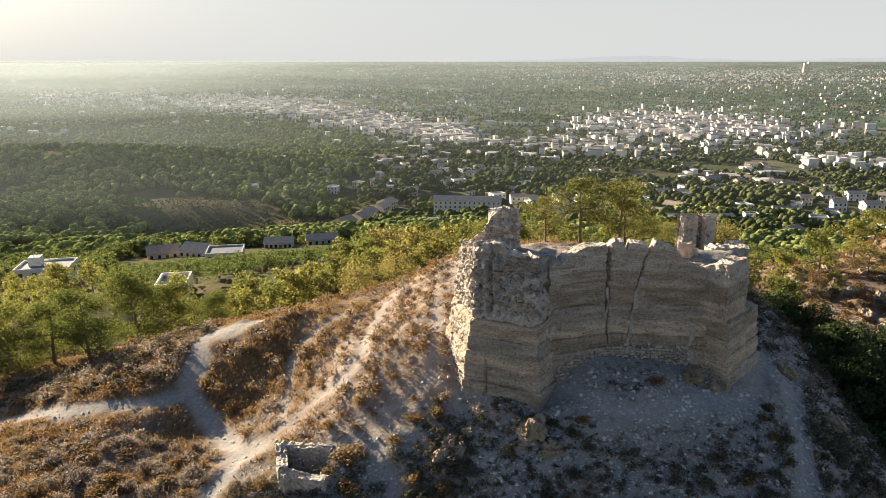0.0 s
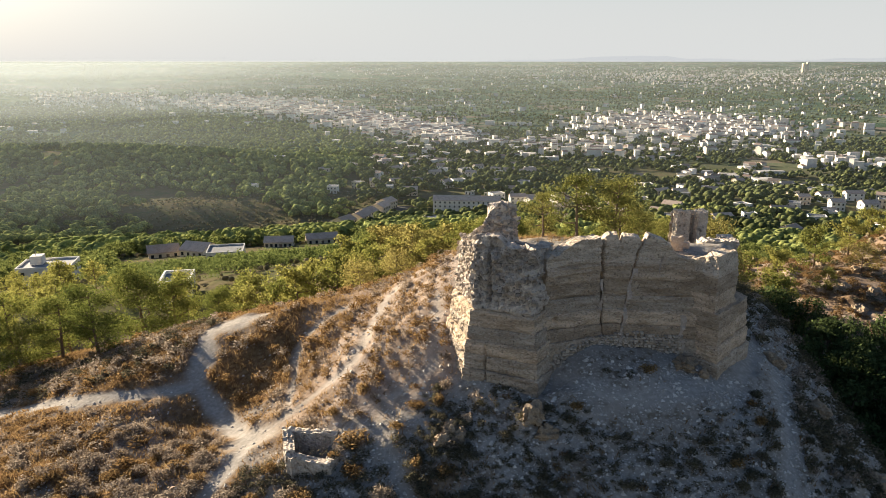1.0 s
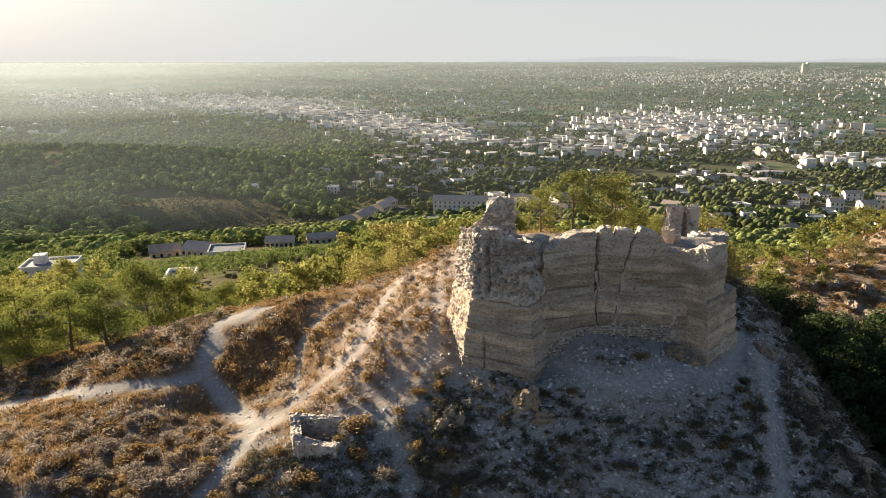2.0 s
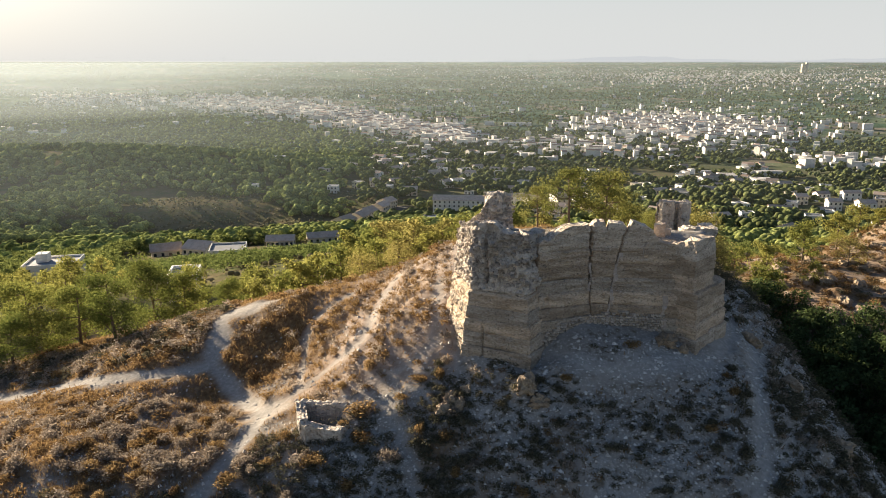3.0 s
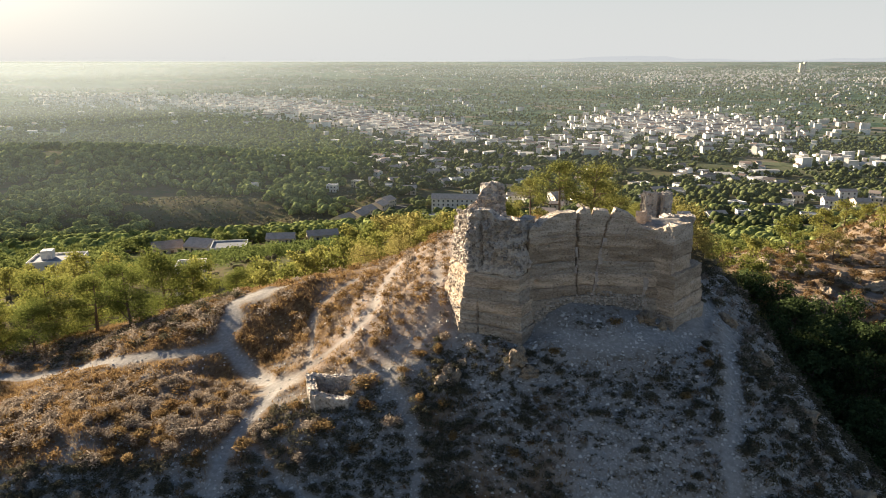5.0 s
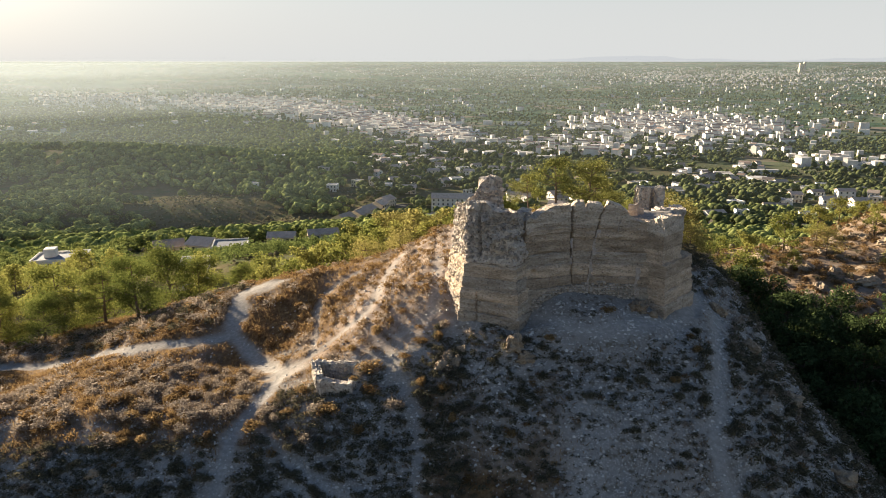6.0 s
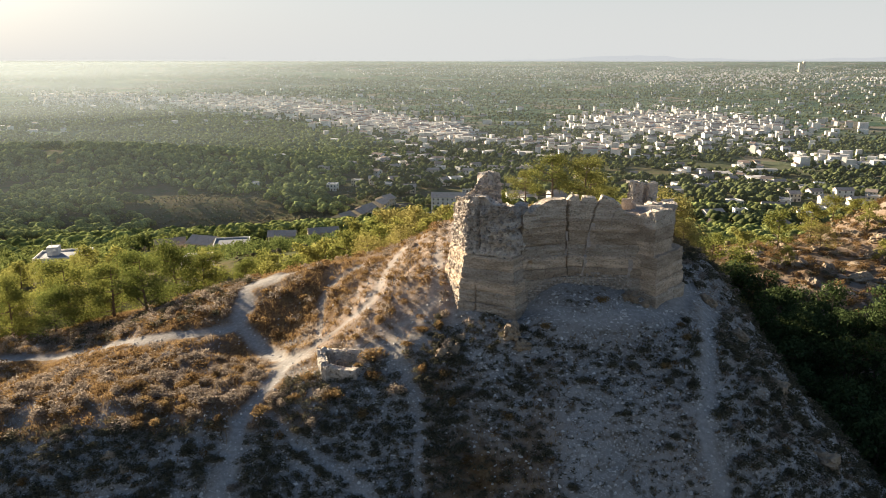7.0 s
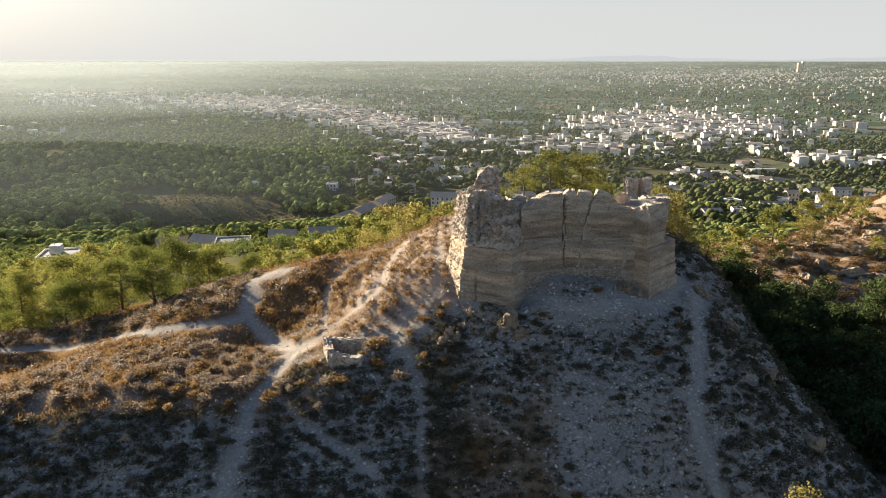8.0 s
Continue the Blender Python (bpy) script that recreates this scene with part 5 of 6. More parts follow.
# ---- stone-lined pit beside the path ----
pit = thing("stone_pit", "ruined stone-lined cistern, open and half filled in", "ruin")
for poly, high in (([(-7.95, 32.0), (-7.3, 29.5), (-6.9, 29.1)], -2.55), ([(-7.2, 29.4), (-5.0, 28.9), (-4.7, 29.6)], -2.7), ([(-5.0, 31.6), (-7.6, 32.1)], -2.5)):
    me = lift_mesh(poly, -6.0, -1.8, lambda s, high=high: high + 0.18 * fbm(s * 2.1, s * 0 + high * 3, 3), lambda s, z: 0.14 * fbm(s * 2.6 + 5, z * 2.6, 4), 0.5, last=True)
    me.materials[0] = RUBBLE
    part("wall", me, pit)


# ---- woods, houses and the plain ----
def puff():
    """A coarse sphere of 18 corners and 32 faces."""
    v = [(1, 0, 0), (-1, 0, 0), (0, 1, 0), (0, -1, 0), (0, 0, 1), (0, 0, -1)]
    f, mids, out = [(0, 2, 4), (2, 1, 4), (1, 3, 4), (3, 0, 4), (2, 0, 5), (1, 2, 5), (3, 1, 5), (0, 3, 5)], {}, []

    def mid(i, j):
        key = (min(i, j), max(i, j))
        if key not in mids:
            mids[key] = len(v)
            q = np.array(v[i]) + np.array(v[j])
            v.append(tuple(q / np.linalg.norm(q)))
        return mids[key]

    for i, j, k in f:
        a, b, c = mid(i, j), mid(j, k), mid(k, i)
        out += [(i, a, c), (a, j, b), (c, b, k), (a, b, c)]
    v, out = np.array(v, float), np.array(out)
    return v, out[v[out][:, :, 2].mean(1) > -0.55], np.array(f)


PUFF_V, PUFF_F, COARSE_F = puff()


def far_trees(name, label, spots, tall, lumps, tufts, leaf, leaf_mat, seed, coarse=False):
    """Many far trees in one sheet: each a crown of uneven clumps with loose tufts round its outline."""
    rng = np.random.default_rng(seed)
    protos = []
    for k in range(8):
        pieces = []
        for q in range(lumps):
            w = 2.4 * q + rng.uniform(0, 1)
            off = np.array((math.cos(w), math.sin(w), 0)) * (0.22 if lumps > 1 else 0) * rng.uniform(0.6, 1.2) + np.array((0, 0, 0.45 + 0.36 * rng.random()))
            r = rng.uniform(0.24, 0.34) * (1.25 if lumps < 3 else 1) 
            n_v = 6 if coarse else 18
            pieces.append((PUFF_V[:n_v] * rng.uniform(0.78, 1.2, (n_v, 1)) * np.array((r, r, r * 0.85)) + off, COARSE_F if coarse else PUFF_F))
        if tufts:
            d = rng.normal(size=(tufts, 3))
            d /= np.linalg.norm(d, axis=1)[:, None]
            lobes = rng.normal(0, 1, (6, 3)) * np.array((0.15, 0.15, 0.09)) + np.array((0, 0, 0.56))
            spot = lobes[rng.integers(0, 6, tufts)] + d * np.array((0.27, 0.27, 0.22)) * rng.uniform(0.85, 1.1, (tufts, 1))
            lv, lf = leaves(spot, rng.uniform(0.7, 1.3, tufts) * leaf, rng, d + 2 * (spot - np.array((0, 0, 0.5))))
            pieces.append((lv, np.concatenate([lf[:, :3], lf[:, [0, 2, 3]]])))
        protos.append(join(pieces))
    xs, ys = spots[:, 0], spots[:, 1]
    zs = land_z(xs, ys)
    vs, fs, n = [], [], 0
    for i in range(len(xs)):
        w, h = rng.uniform(0, 6.3), tall * rng.uniform(0.6, 1.25)
        v, f = protos[i % 8]
        c, s = math.cos(w) * h * 1.05, math.sin(w) * h * 1.05
        vs.append(np.stack([v[:, 0] * c - v[:, 1] * s + xs[i], v[:, 0] * s + v[:, 1] * c + ys[i], v[:, 2] * h + zs[i] - 0.12 * h], 1))
        fs.append(f + n)
        n += len(v)
    tagged(new(name, mesh_of(name, np.concatenate(vs), np.concatenate(fs), [leaf_mat], shade=True)), label, "woodland", kind="stuff")


# open ground round the larger buildings
OPEN = [(15, 505, 24), (35, 508, 20), (-5, 508, 20), (-66, 480, 20), (-60, 505, 22), (-52, 545, 24), (-44, 528, 18), (-40, 500, 16), (-105, 262, 24), (-85, 255, 24), (-66, 240, 22), (-70, 285, 24), (-48, 300, 22), (-55, 270, 20), (-119, 195, 16), (-112, 182, 13), (-105, 170, 12), (-116, 268, 18), (-100, 255, 18), (-85, 232, 16), (-75, 222, 14)]


def spots_in(n, rng, centre_dist, az, keep):
    d = rng.uniform(centre_dist[0] ** 2, centre_dist[1] ** 2, n) ** 0.5
    a = np.radians(rng.uniform(az[0], az[1], n))
    x, y = d * np.sin(a), d * np.cos(a)
    k = keep(x, y, d, np.degrees(a))
    for cx, cy, r in OPEN:
        k &= np.hypot(x - cx, y - cy) > r
    return np.stack([x[k], y[k]], 1)


rng_far = np.random.default_rng(41)
FAR_WOOD = canopy("ridge_canopy", (0.12, 0.165, 0.06), (0.34, 0.365, 0.13))
WOOD = canopy("far_pine_canopy", (0.155, 0.195, 0.066), (0.34, 0.355, 0.125))
GARDEN = canopy("garden_canopy", (0.075, 0.10, 0.042), (0.17, 0.18, 0.075))
SCRUB_FAR = canopy("far_scrub", (0.15, 0.14, 0.08), (0.25, 0.215, 0.135))


def wooded(x, y, d, a):
    """Woods with ragged gaps, and a brown open valley floor."""
    clear = fbm(x * 0.012 + 3, y * 0.012, 3)
    glade = 1 - np.hypot((x + 150) / 105, (y - 505) / 62) + 0.9 * fbm(x * 0.02, y * 0.02 + 9, 3)
    spur = 1 - np.hypot((x + 70) / 40, (y - 610) / 60) + 0.7 * fbm(x * 0.02 + 4, y * 0.02, 3)
    return (clear > np.where(a < -8, -0.3, -0.12)) & (glade < 0.1) & (spur < 0.1)


SLOPE = spots_in(2200, rng_far, (130, 345), (-40, 42), lambda x, y, d, a: wooded(x, y, d, a) & (d > np.where(a < -8, 190, 178)) & ((a < -26) | (a > -8) | (d > 322)))
grove("slope_woodland", "dense pine woodland on the valley slopes", [(x, y, h) for (x, y), h in zip(SLOPE.tolist(), rng_far.uniform(4.6, 8.2, len(SLOPE)).tolist())], [(tree_meshes(240 + k, 8.5, 3.3, 230, 0.92, NEEDLES_FAR, clear=0.06)[1],) for k in range(5)], 8.5)
far_trees("lower_woodland", "pine woodland on the lower slopes", spots_in(4800, rng_far, (330, 520), (-40, 42), wooded), 7.5, 3, 20, 0.12, WOOD, 57)
far_trees("hill_woodland", "pine woodland over the low hills", spots_in(4200, rng_far, (520, 900), (-42, -6), lambda x, y, d, a: wooded(x, y, d, a)), 8.0, 2, 8, 0.2, FAR_WOOD, 62)
far_trees("valley_scrub", "low scrub on the brown valley floor", spots_in(6000, rng_far, (200, 640), (-40, -4), lambda x, y, d, a: (a < -25) | (a > -9) | (d > 240)), 2.4, 1, 3, 0.4, SCRUB_FAR, 55, True)
far_trees("hillside_scrub", "low scrub and dry bushes on the hillsides", spots_in(3600, rng_far, (88, 260), (-44, 44), lambda x, y, d, a: (x < 30) | (d > 120)), 1.3, 1, 4, 0.3, SCRUB_FAR, 56)
far_trees("ridge_woodland", "pine woodland on the ridges above the town", spots_in(12000, rng_far, (850, 2200), (-42, -3), lambda x, y, d, a: wooded(x, y, d, a) & (d < np.interp(a, [-42, -28, -21, -13, -8, -3], [2200, 2150, 1950, 1600, 1380, 1050]))), 9.5, 2, 8, 0.22, FAR_WOOD, 52, True)
far_trees("garden_trees", "large garden trees among the nearer houses", spots_in(2000, rng_far, (430, 760), (-7, 42), lambda x, y, d, a: fbm(x * 0.012, y * 0.012, 3) > -0.3), 9.0, 3, 18, 0.14, GARDEN, 59)
far_trees("hedge_trees", "garden trees and hedges among the houses", spots_in(6500, rng_far, (740, 1400), (-7, 42), lambda x, y, d, a: fbm(x * 0.01, y * 0.01, 3) > -0.35), 8.0, 2, 4, 0.3, GARDEN, 53, True)
ORCHARD = spots_in(420, rng_far, (120, 222), (-27, -7), lambda x, y, d, a: x < 1e9)
grove("orchard", "low olive orchard on the slope below the crest", [(x, y, h) for (x, y), h in zip(ORCHARD.tolist(), rng_far.uniform(2.2, 3.8, len(ORCHARD)).tolist())], [(tree_meshes(250 + k, 8.5, 4.2, 200, 1.0, NEEDLES_FAR, clear=0.06)[1],) for k in range(4)], 8.5)
far_trees("town_trees", "street and garden trees in the towns", spots_in(2600, rng_far, (1150, 2200), (-30, 36), lambda x, y, d, a: x < 1e9), 8.0, 1, 0, 0.3, GARDEN, 58, True)
far_trees("plain_trees", "hedges and orchards over the far plain", spots_in(34000, rng_far, (1350, 4500), (-42, 42), lambda x, y, d, a: fbm(x * 0.004, y * 0.006, 3) > -0.16), 10.0, 1, 0, 0.3, GARDEN, 54, True)


def house(name, label, x, y, w, d, storeys, turn, roof="gable", walls=None, windows=4, group="houses below the hill", category="house", z=None):
    """A house: walls, a pitched or flat roof, windows and a door; its front looks along -y before it is turned."""
    walls = walls or WHITEWASH
    h = 3.0 * storeys
    z = float(land_z(x, y)[0]) if z is None else z
    hs = thing(name, label, category, group, at=pose(x, y, z, 0, 0, turn))
    v = box_v(-w / 2, -d / 2, -2.5, w / 2, d / 2, h)
    if roof == "gable":
        v = np.concatenate([v, [(-w / 2, 0, h + d * 0.22), (w / 2, 0, h + d * 0.22)]])
        f = [tuple(q) for q in BOX_F if tuple(q) != (4, 5, 6, 7)] + [(4, 8, 7), (5, 6, 9)]
        me = bpy.data.meshes.new("wall")
        me.from_pydata(v.tolist(), [], [tuple(int(i) for i in q) for q in f])
        me.materials.append(walls)
        part("wall", me, hs)
        e, t = 0.45, 0.22
        top, eave = h + d * 0.22, h - e * 0.44
        rv = np.array([(sx * (w / 2 + e), sy * (d / 2 + e) if k else 0, (eave if k else top) + q * t + 0.03) for q in (0, 1) for sx in (-1, 1) for sy, k in ((-1, 1), (0, 0), (1, 1))])
        rf = [(0, 3, 4, 1), (1, 4, 5, 2), (6, 7, 10, 9), (7, 8, 11, 10), (0, 6, 9, 3), (2, 5, 11, 8), (0, 1, 7, 6), (1, 2, 8, 7), (3, 9, 10, 4), (4, 10, 11, 5)]
        part("roof", mesh_of("roof", rv, rf, [ROOF_TILES]), hs)
    else:
        part("wall", mesh_of("wall", v, BOX_F, [walls]), hs)
        rim = [box_v(-w / 2, -d / 2, h + 0.004, w / 2, -d / 2 + 0.3, h + 0.6), box_v(-w / 2, d / 2 - 0.3, h + 0.004, w / 2, d / 2, h + 0.6), box_v(-w / 2, -d / 2 + 0.304, h + 0.004, -w / 2 + 0.3, d / 2 - 0.304, h + 0.6), box_v(w / 2 - 0.3, -d / 2 + 0.304, h + 0.004, w / 2, d / 2 - 0.304, h + 0.6)]
        part("parapet", mesh_of("parapet", *join([(b, BOX_F) for b in rim]), [walls]), hs)
        part("roof", mesh_of("roof", box_v(-w / 2 + 0.304, -d / 2 + 0.304, h + 0.004, w / 2 - 0.304, d / 2 - 0.304, h + 0.12), BOX_F, [ROOF_FLAT]), hs)
    pane = mesh_of("window", box_v(-0.55, -0.05, 0, 0.55, 0.05, 1.4), BOX_F, [GLASS_DARK])
    for level in range(storeys):
        for k in range(windows):
            wx = -w / 2 + w * (k + 0.5) / windows
            if level == 0 and k == windows // 2:
                part("door", mesh_of("door", box_v(-0.6, -0.05, 0, 0.6, 0.05, 2.1), BOX_F, [BARK]), hs).matrix_basis = pose(wx, -d / 2 - 0.02, 0)
                continue
            part("window", pane, hs).matrix_basis = pose(wx, -d / 2 - 0.02, 3 * level + 0.9)
        part("window", pane, hs).matrix_basis = pose(w / 2 + 0.02, 0, 3 * level + 0.9, 0, 0, 90)
        part("window", pane, hs).matrix_basis = pose(-w / 2 - 0.02, 0, 3 * level + 0.9, 0, 0, 90)
    return hs


# the long school-like building with its belfry
school = house("long_building", "long cream two-storey building with a tiled roof and rows of windows", 15, 524, 50, 13, 3, -4, "gable", WHITEWASH, 14, "houses below the hill", "building")
bell = part("belfry", mesh_of("belfry", *join([(box_v(-1, -0.6, 0, -0.5, 0.6, 3.2), BOX_F), (box_v(0.5, -0.6, 0, 1, 0.6, 3.2), BOX_F), (box_v(-1.1, -0.7, 3.204, 1.1, 0.7, 4.0), BOX_F)]), [CREAM]), school, "small open belfry")
bell.matrix_basis = pose(14, 0, 10.6)

# terrace of stepped houses by the parking place
for k in range(5):
    house("terrace_house", "stepped terrace house with brown tiled roofs", -70 + 5.5 * k + 2 * (k % 2), 470 + 21 * k, 13, 12, 2, 62 + 8 * (k % 2), "gable", CREAM, 4, "stepped terrace")

# houses in the valley
house("house", "low villa with a hipped clay roof among trees", -118.5, 285, 12, 10, 1, 24, "gable", CREAM, 4)
house("house", "villa with a clay roof and terrace", -102, 281, 11, 11, 1, -16, "gable", CREAM, 4)
house("house", "modern villa with a flat dark roof and white rim", -81.5, 252, 13, 12, 1, 12, "flat", WHITEWASH, 4)
house("house", "long low building with a brown roof behind a wall", -74, 303, 12, 8, 1, 6, "gable", CREAM, 6)
house("house", "long low building with a brown roof behind a wall", -58, 318, 14, 8, 1, 18, "gable", CREAM, 5)
tower_house = house("tower_house", "grey-white flat-roofed house with roof terrace and mast", -119.5, 203, 15, 11, 2, 14, "flat", WHITEWASH, 4)
part("mast", mesh_of("mast", *tube([(-3, 0, 6), (-3, 0, 11)], [0.12, 0.07], 6), [METAL]), tower_house, "thin aerial mast")
part("stair_tower", mesh_of("stair_tower", box_v(-4.5, -1, 6.2, -1.2, 2.5, 8.8), BOX_F, [WHITEWASH]), tower_house)
house("pool_house", "low white pool house with a flat roof", -41.5, 104, 4.6, 6.5, 1, 12, "flat", WHITEWASH, 2, z=-20.0)

# houses among the trees further off
random.seed(77)
SPREAD = []
for k in range(430):
    a = random.uniform(-7, 40) if k % 5 else random.uniform(-16, -3)
    d = random.uniform(430, 820)
    x, y = d * math.sin(radians(a)), d * math.cos(radians(a))
    if len(SPREAD) >= 205 or any(math.hypot(x - p[0], y - p[1]) < 18 for p in SPREAD) or (-60 < x < 55 and 440 < y < 590) or (x < -40 and y < 620):
        continue
    SPREAD.append((x, y))
    flat = random.random() < 0.45
    house("house", "white flat-roofed villa among garden trees" if flat else "pale house with a clay tile roof among garden trees", x, y, random.uniform(7.5, 14), random.uniform(7, 10), random.choice((1, 2, 2)), random.uniform(-40, 40), "flat" if flat else "gable", WHITEWASH if random.random() < 0.7 else CREAM, 3, "houses among the trees")


def town(name, label, spots, seed, floors, shrink=False, single=0):
    """A far town: blocks with flat or pitched roofs. The nearest are houses of their own, the rest one sheet."""
    rng = np.random.default_rng(seed)
    spots = spots[np.argsort(np.hypot(spots[:, 0], spots[:, 1]))]
    zs = land_z(spots[:, 0], spots[:, 1])
    vs, fs, sl, n = [], [], [], 0
    for i, ((x, y), z) in enumerate(zip(spots, zs)):
        k = min(1.0, (15.8 - z) / 134.0) if shrink else 1.0
        w, dp, h = (6 + 15 * rng.random() ** 2.2) * k, rng.uniform(6, 11) * k, 3.0 * rng.integers(floors[0], floors[1]) * k
        t = rng.normal(-0.1, 0.35)
        ridge = rng.random() < 0.42
        if i < single:
            roof_mat = TOWN_ROOF if ridge else TOWN_FLAT
            hs = thing("house", "small pale town house with a clay roof" if ridge else "small white town house with a flat roof", "house", "houses of the " + name.replace("_", " "), at=pose(x, y, z, 0, 0, math.degrees(t)))
            part("wall", mesh_of("wall", box_v(-w / 2, -dp / 2, -3, w / 2, dp / 2, h), BOX_F, [TOWN_WALL]), hs)
            up = dp * 0.2 if ridge else 0.3
            in_y = 0.02 if ridge else dp / 2 + 0.2
            b = box_v(-w / 2 - 0.3, -dp / 2 - 0.3, h + 0.01, w / 2 + 0.3, dp / 2 + 0.3, h + up)
            b[4:, 1] = np.sign(b[4:, 1]) * in_y
            part("roof", mesh_of("roof", b, BOX_F, [roof_mat]), hs)
            continue
        c, s = math.cos(t), math.sin(t)
        b = box_v(-w / 2, -dp / 2, -3, w / 2, dp / 2, h)
        b = np.concatenate([b, [(-w / 2, 0, h + (dp * 0.2 if ridge else 0.15)), (w / 2, 0, h + (dp * 0.2 if ridge else 0.15))]])
        b = np.stack([b[:, 0] * c - b[:, 1] * s + x, b[:, 0] * s + b[:, 1] * c + y, b[:, 2] + z], 1)
        vs.append(b)
        fs += [(n, n + 1, n + 5, n + 4), (n + 1, n + 2, n + 6, n + 5), (n + 2, n + 3, n + 7, n + 6), (n + 3, n, n + 4, n + 7), (n + 4, n + 5, n + 9, n + 8), (n + 6, n + 7, n + 8, n + 9), (n + 5, n + 6, n + 9, n + 9), (n + 7, n + 4, n + 8, n + 8)]
        sl += [0, 0, 0, 0, 1 if ridge else 2, 1 if ridge else 2, 0, 0]
        n += 10
    me = bpy.data.meshes.new(name)
    me.from_pydata(np.concatenate(vs).tolist(), [], [q[:3] if q[2] == q[3] else q for q in fs])
    for mt in (TOWN_WALL, TOWN_ROOF, TOWN_FLAT):
        me.materials.append(mt)
    me.polygons.foreach_set("material_index", np.array(sl, np.int32))
    me.validate()
    tagged(new(name, me), label, "town", kind="stuff")


TOWN_WALL = surface("town_walls", [(0.80, 0.78, 0.74), (0.60, 0.54, 0.47), (0.72, 0.69, 0.65)], 0.05, 0.2, 0.9, 0, 1, 0.22, island=True)
TOWN_ROOF = surface("town_roof_tiles", [(0.44, 0.31, 0.24), (0.33, 0.24, 0.19), (0.48, 0.37, 0.30)], 0.05, 0.2, 0.9, 0, 1, 0.25, island=True)
TOWN_FLAT = surface("town_flat_roofs", [(0.58, 0.55, 0.51), (0.46, 0.42, 0.38), (0.64, 0.61, 0.57)], 0.05, 0.2, 0.9, 0, 1, 0.2, island=True)


def cluster(n, rng, az, dist, wa, wd):
    a = np.radians(rng.normal(az, wa, n))
    d = np.clip(rng.normal(dist, wd, n), 1000, 4600)
    return np.stack([d * np.sin(a), d * np.cos(a)], 1)


def town_band(n, rng, az, line, share):
    """Spots of a town that lies along a line of azimuths and distances, thick in the middle of its width."""
    a = np.interp(rng.random(n), np.linspace(0, 1, len(az)), az)
    d = np.interp(a, *line) * (1 + share * rng.normal(size=n))
    a = np.radians(a)
    return np.stack([d * np.sin(a), d * np.cos(a)], 1)


rng_town = np.random.default_rng(61)
WHITE_LINE = ([-31, -28.5, -21, -13, -8.6, -4.2, 0, 3], [2500, 2420, 2280, 2020, 1760, 1480, 1300, 1250])
town("white_town", "dense white town at the foot of the hills", np.concatenate([town_band(1900, rng_town, [-30, -19, -14, -10, -6, -2, 2], WHITE_LINE, 0.065), town_band(260, rng_town, [-16, -1], WHITE_LINE, 0.13)]), 71, (1, 5), False, 36)
town("red_town", "white and red-roofed town beyond the villas", np.concatenate([cluster(620, rng_town, 16.0, 1600, 3.2, 150), cluster(330, rng_town, 22, 1480, 3.5, 130), cluster(60, rng_town, 29, 1080, 2.5, 45), cluster(130, rng_town, 9, 1150, 4, 100)]), 72, (1, 5), False, 36)
town("suburb", "white villas and garden walls between dark trees", spots_in(420, rng_town, (800, 1250), (-6, 25), lambda x, y, d, a: fbm(x * 0.01 + 2, y * 0.01, 3) > -0.15), 75, (1, 3))
town("plain_villages", "scattered houses and villages across the plain", np.concatenate([spots_in(2600, rng_town, (1500, 4500), (-40, 40), lambda x, y, d, a: fbm(x * 0.003 + 7, y * 0.003, 3) > -0.02)]), 73, (1, 4), True)
town("distant_city", "hazy white city on the far plain", np.concatenate([cluster(2600, rng_town, 22, 3700, 8, 420), cluster(800, rng_town, 6, 4000, 7, 300)]), 74, (1, 5), True)
for az, d, w, h in ((25.85, 3900, 10, 42), (26.1, 3900, 9, 48), (5.6, 1535, 58, 8)):
    x, y = d * math.sin(radians(az)), d * math.cos(radians(az))
    z = float(land_z(x, y)[0])
    house("tower_block" if h > 20 else "warehouse", "tall slab of flats over the far city" if h > 20 else "long white warehouse at the edge of the town", x, y, w, 14, h // 3, 0, "flat", CREAM if h > 20 else WHITEWASH, 4, "far landmarks", "building")


# ---- evening haze over the plain, put in as added thin sheets that scatter the sun and sky light ----
def mist_material():
    m = bpy.data.materials.new("haze_sheet")
    m.use_nodes = True
    t = m.node_tree
    t.nodes.clear()
    fore, aft, drops, clear, mix, out = (t.nodes.new("ShaderNode" + k) for k in ("BsdfTranslucent", "BsdfDiffuse", "MixShader", "BsdfTransparent", "MixShader", "OutputMaterial"))
    # bluish tint offsets the sun's warm colour in the haze
    for n in (fore, aft):
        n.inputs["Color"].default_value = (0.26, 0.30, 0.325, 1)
    drops.inputs[0].default_value = 0.25
    at = t.nodes.new("ShaderNodeAttribute")
    at.attribute_name = "thick"
    t.links.new(fore.outputs[0], drops.inputs[1])
    t.links.new(aft.outputs[0], drops.inputs[2])
    t.links.new(at.outputs["Fac"], mix.inputs[0])
    t.links.new(clear.outputs[0], mix.inputs[1])
    t.links.new(drops.outputs[0], mix.inputs[2])
    t.links.new(mix.outputs[0], out.inputs[0])
    return m


MIST = mist_material()


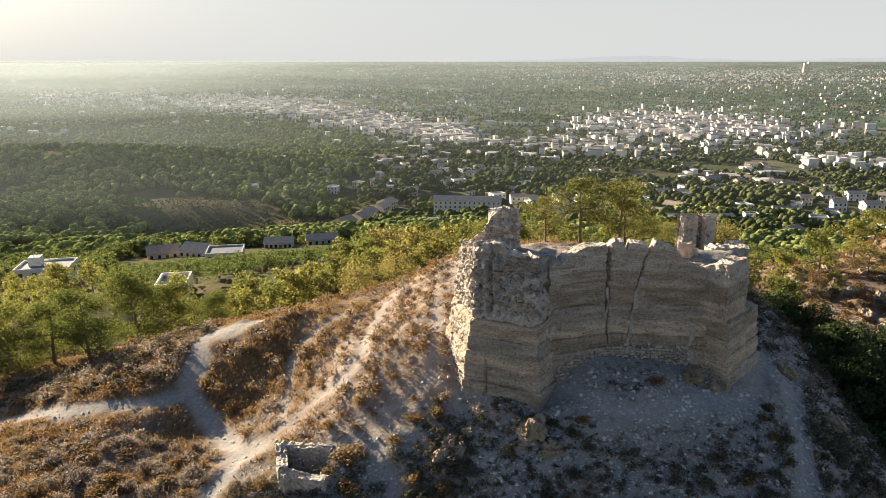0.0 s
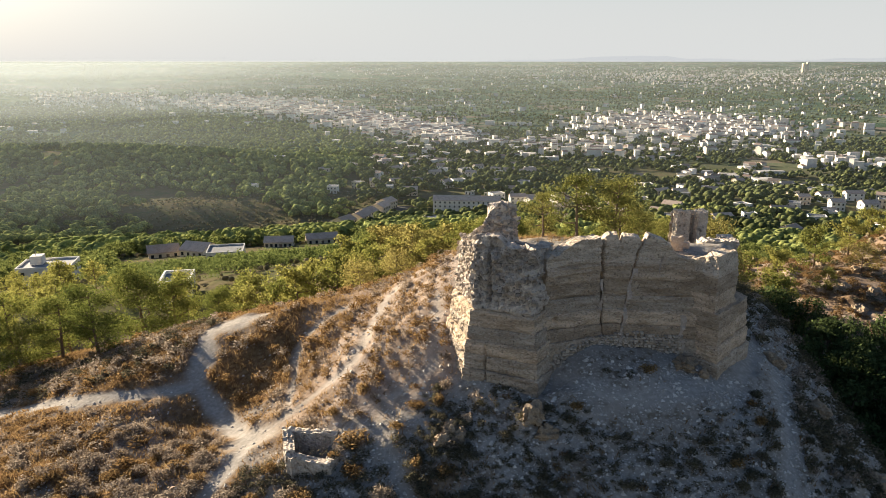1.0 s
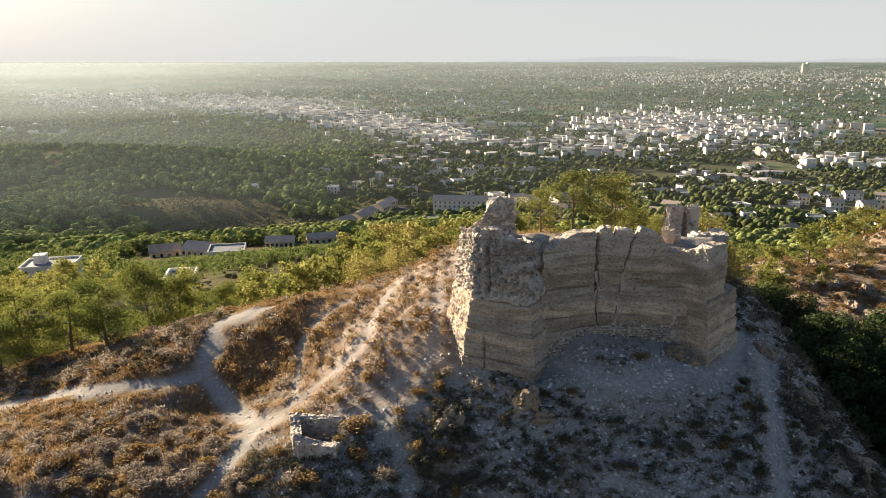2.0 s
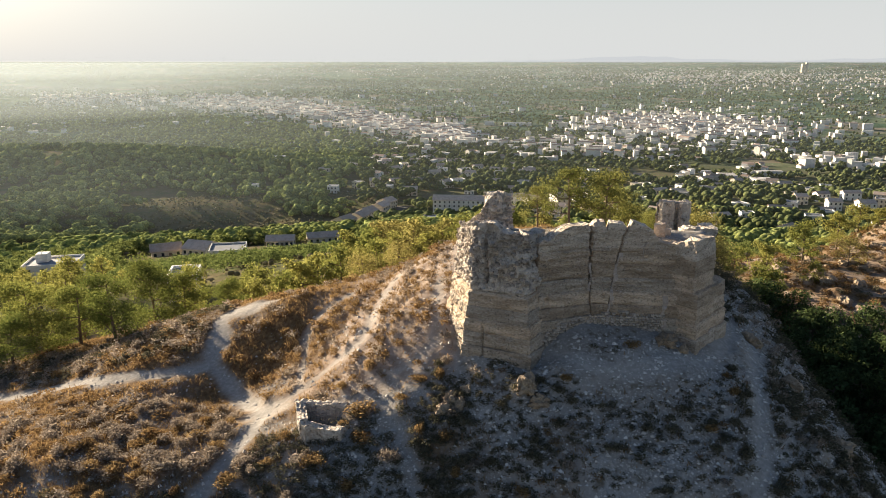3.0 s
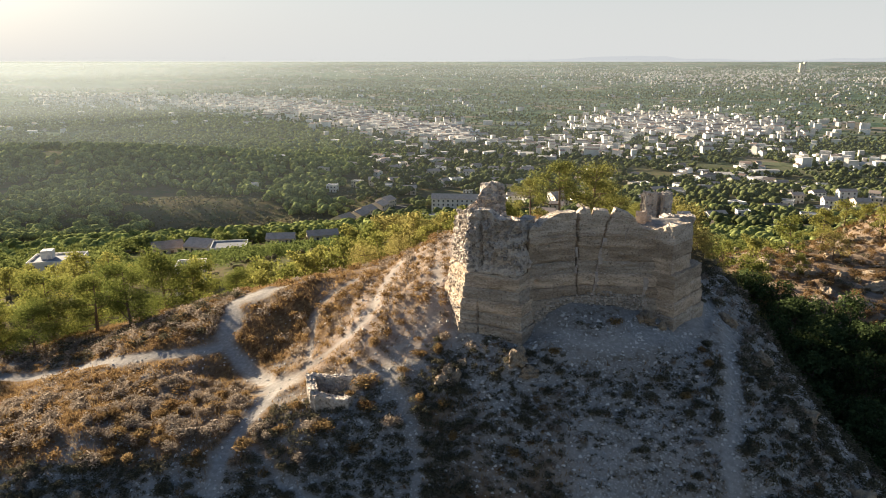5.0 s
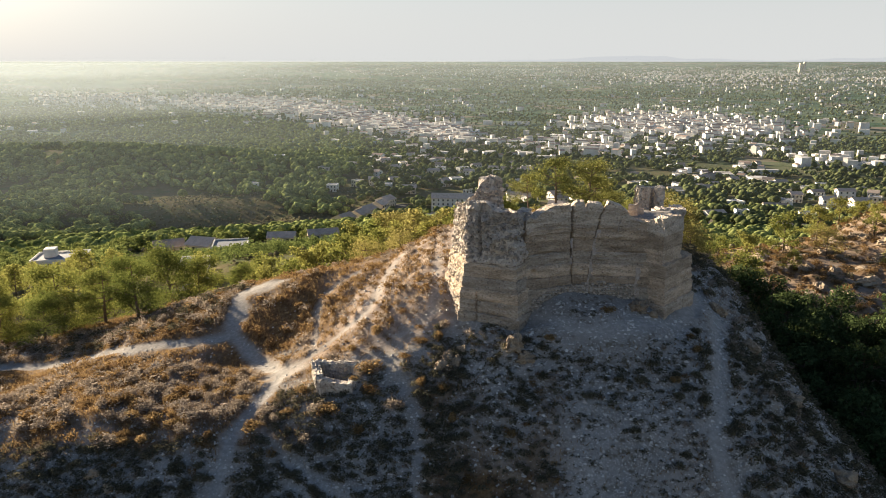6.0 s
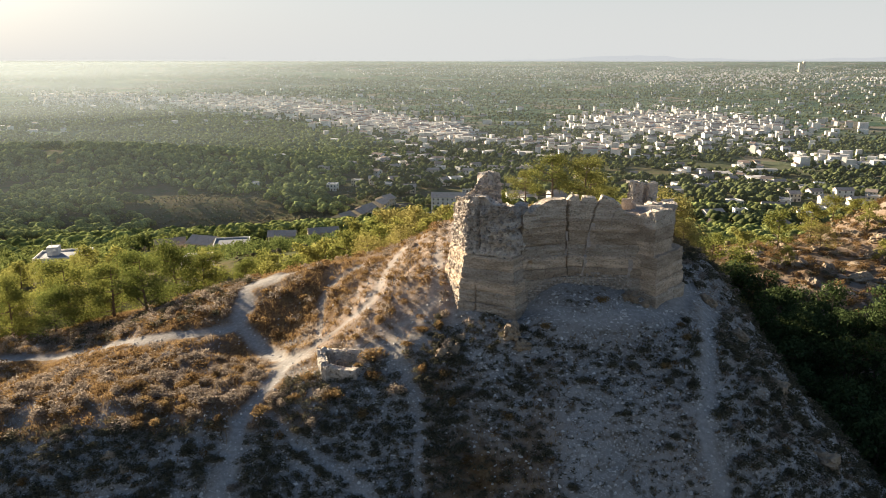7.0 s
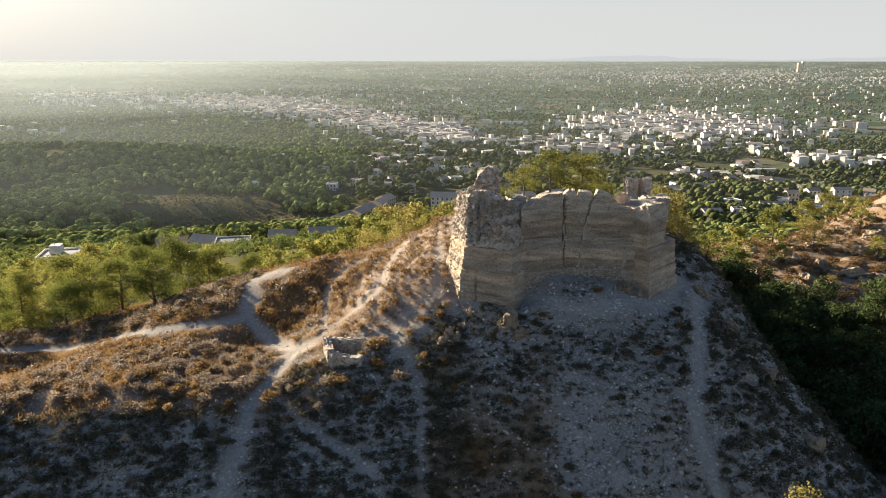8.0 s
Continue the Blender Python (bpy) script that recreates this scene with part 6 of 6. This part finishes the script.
def mist(dist, share, fade):
    """One curved sheet of mist, thin at its foot and gone above the eye's level."""
    n, rows = 60, 16
    a = np.radians(np.linspace(-75, 75, n))
    x, y = dist * np.sin(a), dist * np.cos(a)
    low = land_z(x, y) - 2
    u = np.linspace(0, 1, rows)
    z = low[:, None] + u * (34 + dist * 0.008 - low[:, None])
    # thicker towards the sun, to put its glow into the haze
    sun_glow = 0.95 + (1.5 if dist > 1500 else 0.8) * smooth(-4, -34, np.degrees(a))[:, None]
    thick = np.minimum(0.62, share * sun_glow) * smooth(0, 1, np.clip((z - low[:, None]) / fade, 0, 1)) * (smooth(13, 8, z) if dist > 3000 else smooth(15.8, -14, z))
    v = np.stack([np.repeat(x, rows), np.repeat(y, rows), z.ravel()], 1)
    i = (np.arange(n - 1)[:, None] * rows + np.arange(rows - 1)).ravel()
    me = mesh_of("backdrop", v, np.stack([i, i + rows, i + rows + 1, i + 1], 1), [MIST], shade=True)
    me.attributes.new("thick", "FLOAT", "POINT").data.foreach_set("value", thick.ravel().astype(np.float32))
    tagged(new("backdrop", me), "added sheet standing in for evening haze over the plain", "haze", kind="structure")


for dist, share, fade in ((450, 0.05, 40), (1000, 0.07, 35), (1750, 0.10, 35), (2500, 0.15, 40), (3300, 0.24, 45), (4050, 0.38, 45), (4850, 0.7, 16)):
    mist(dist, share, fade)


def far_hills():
    """Pale hills on the horizon, the haze over them put in as an even glow."""
    m = bpy.data.materials.new("haze_glow")
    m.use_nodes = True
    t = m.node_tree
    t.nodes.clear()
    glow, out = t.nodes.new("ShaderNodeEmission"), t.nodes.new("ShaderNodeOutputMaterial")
    # haze painted as emission, a little darker than the sky behind
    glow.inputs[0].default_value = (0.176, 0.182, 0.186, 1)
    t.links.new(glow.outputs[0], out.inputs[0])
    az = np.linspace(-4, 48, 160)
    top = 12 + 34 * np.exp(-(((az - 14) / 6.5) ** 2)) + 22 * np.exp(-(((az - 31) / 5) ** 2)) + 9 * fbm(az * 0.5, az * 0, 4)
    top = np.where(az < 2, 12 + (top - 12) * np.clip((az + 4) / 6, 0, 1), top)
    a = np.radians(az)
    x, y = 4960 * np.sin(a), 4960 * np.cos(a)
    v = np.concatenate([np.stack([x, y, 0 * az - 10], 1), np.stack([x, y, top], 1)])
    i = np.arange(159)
    tagged(new("backdrop", mesh_of("backdrop", v, np.stack([i, i + 1, i + 161, i + 160], 1), [m])), "hills on the horizon, glowing the pale grey of haze", "hills", kind="structure")


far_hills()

# ---- parking place and cars beside the long building ----
def sheet(name, label, cx, cy, w, d, turn, mt):
    """A strip of made ground laid over the slope."""
    u, v = (g.ravel() for g in np.meshgrid(np.linspace(-w / 2, w / 2, 9), np.linspace(-d / 2, d / 2, 17), indexing="ij"))
    c, s = math.cos(radians(turn)), math.sin(radians(turn))
    x, y = u * c - v * s + cx, u * s + v * c + cy
    i = (np.arange(8)[:, None] * 17 + np.arange(16)).ravel()
    tagged(new(name, mesh_of(name, np.stack([x, y, land_z(x, y) + 0.25], 1), np.stack([i, i + 17, i + 18, i + 1], 1), [mt])), label, "road", kind="structure")


sheet("road", "grey asphalt parking place among trees", -46, 526, 20, 74, -12, ASPHALT)
PAINTS = [surface("car_paint", [c, c, c], 1, 2, 0.3, 0, 1, 0, spec=0.5) for c in ((0.6, 0.6, 0.62), (0.05, 0.05, 0.06), (0.3, 0.04, 0.03), (0.25, 0.27, 0.3))]
TYRE = surface("tyre_rubber", [(0.02, 0.02, 0.02), (0.03, 0.03, 0.03), (0.02, 0.02, 0.02)], 3, 9, 0.9, 0, 1, 0)


def car(x, y, turn, paint):
    c = thing("car", "parked car on the asphalt", "car", "parked cars", at=pose(x, y, float(land_z(x, y)[0]) + 0.27, 0, 0, turn))
    b = box_v(-2.1, -0.85, 0.3, 2.1, 0.85, 0.85)
    b[4:, 0] *= 0.96
    part("body", mesh_of("body", b, BOX_F, [paint]), c)
    cab = box_v(-1.2, -0.78, 0.854, 1.0, 0.78, 1.42)
    cab[4:, 0] *= 0.7
    part("cabin", mesh_of("cabin", cab, BOX_F, [GLASS_DARK]), c)
    wheel = mesh_of("wheel", *tube([(0, -0.1, 0), (0, 0.1, 0)], [0.32, 0.32], 10), [TYRE])
    for wx in (-1.3, 1.3):
        for wy in (-0.8, 0.8):
            part("wheel", wheel, c).matrix_basis = pose(wx, wy, 0.32)


for k in range(12):
    d = -32 + 5.6 * k
    car(-46 - 6 * math.cos(radians(12)) + d * math.sin(radians(12)), 526 + d, -4, PAINTS[k % 4])
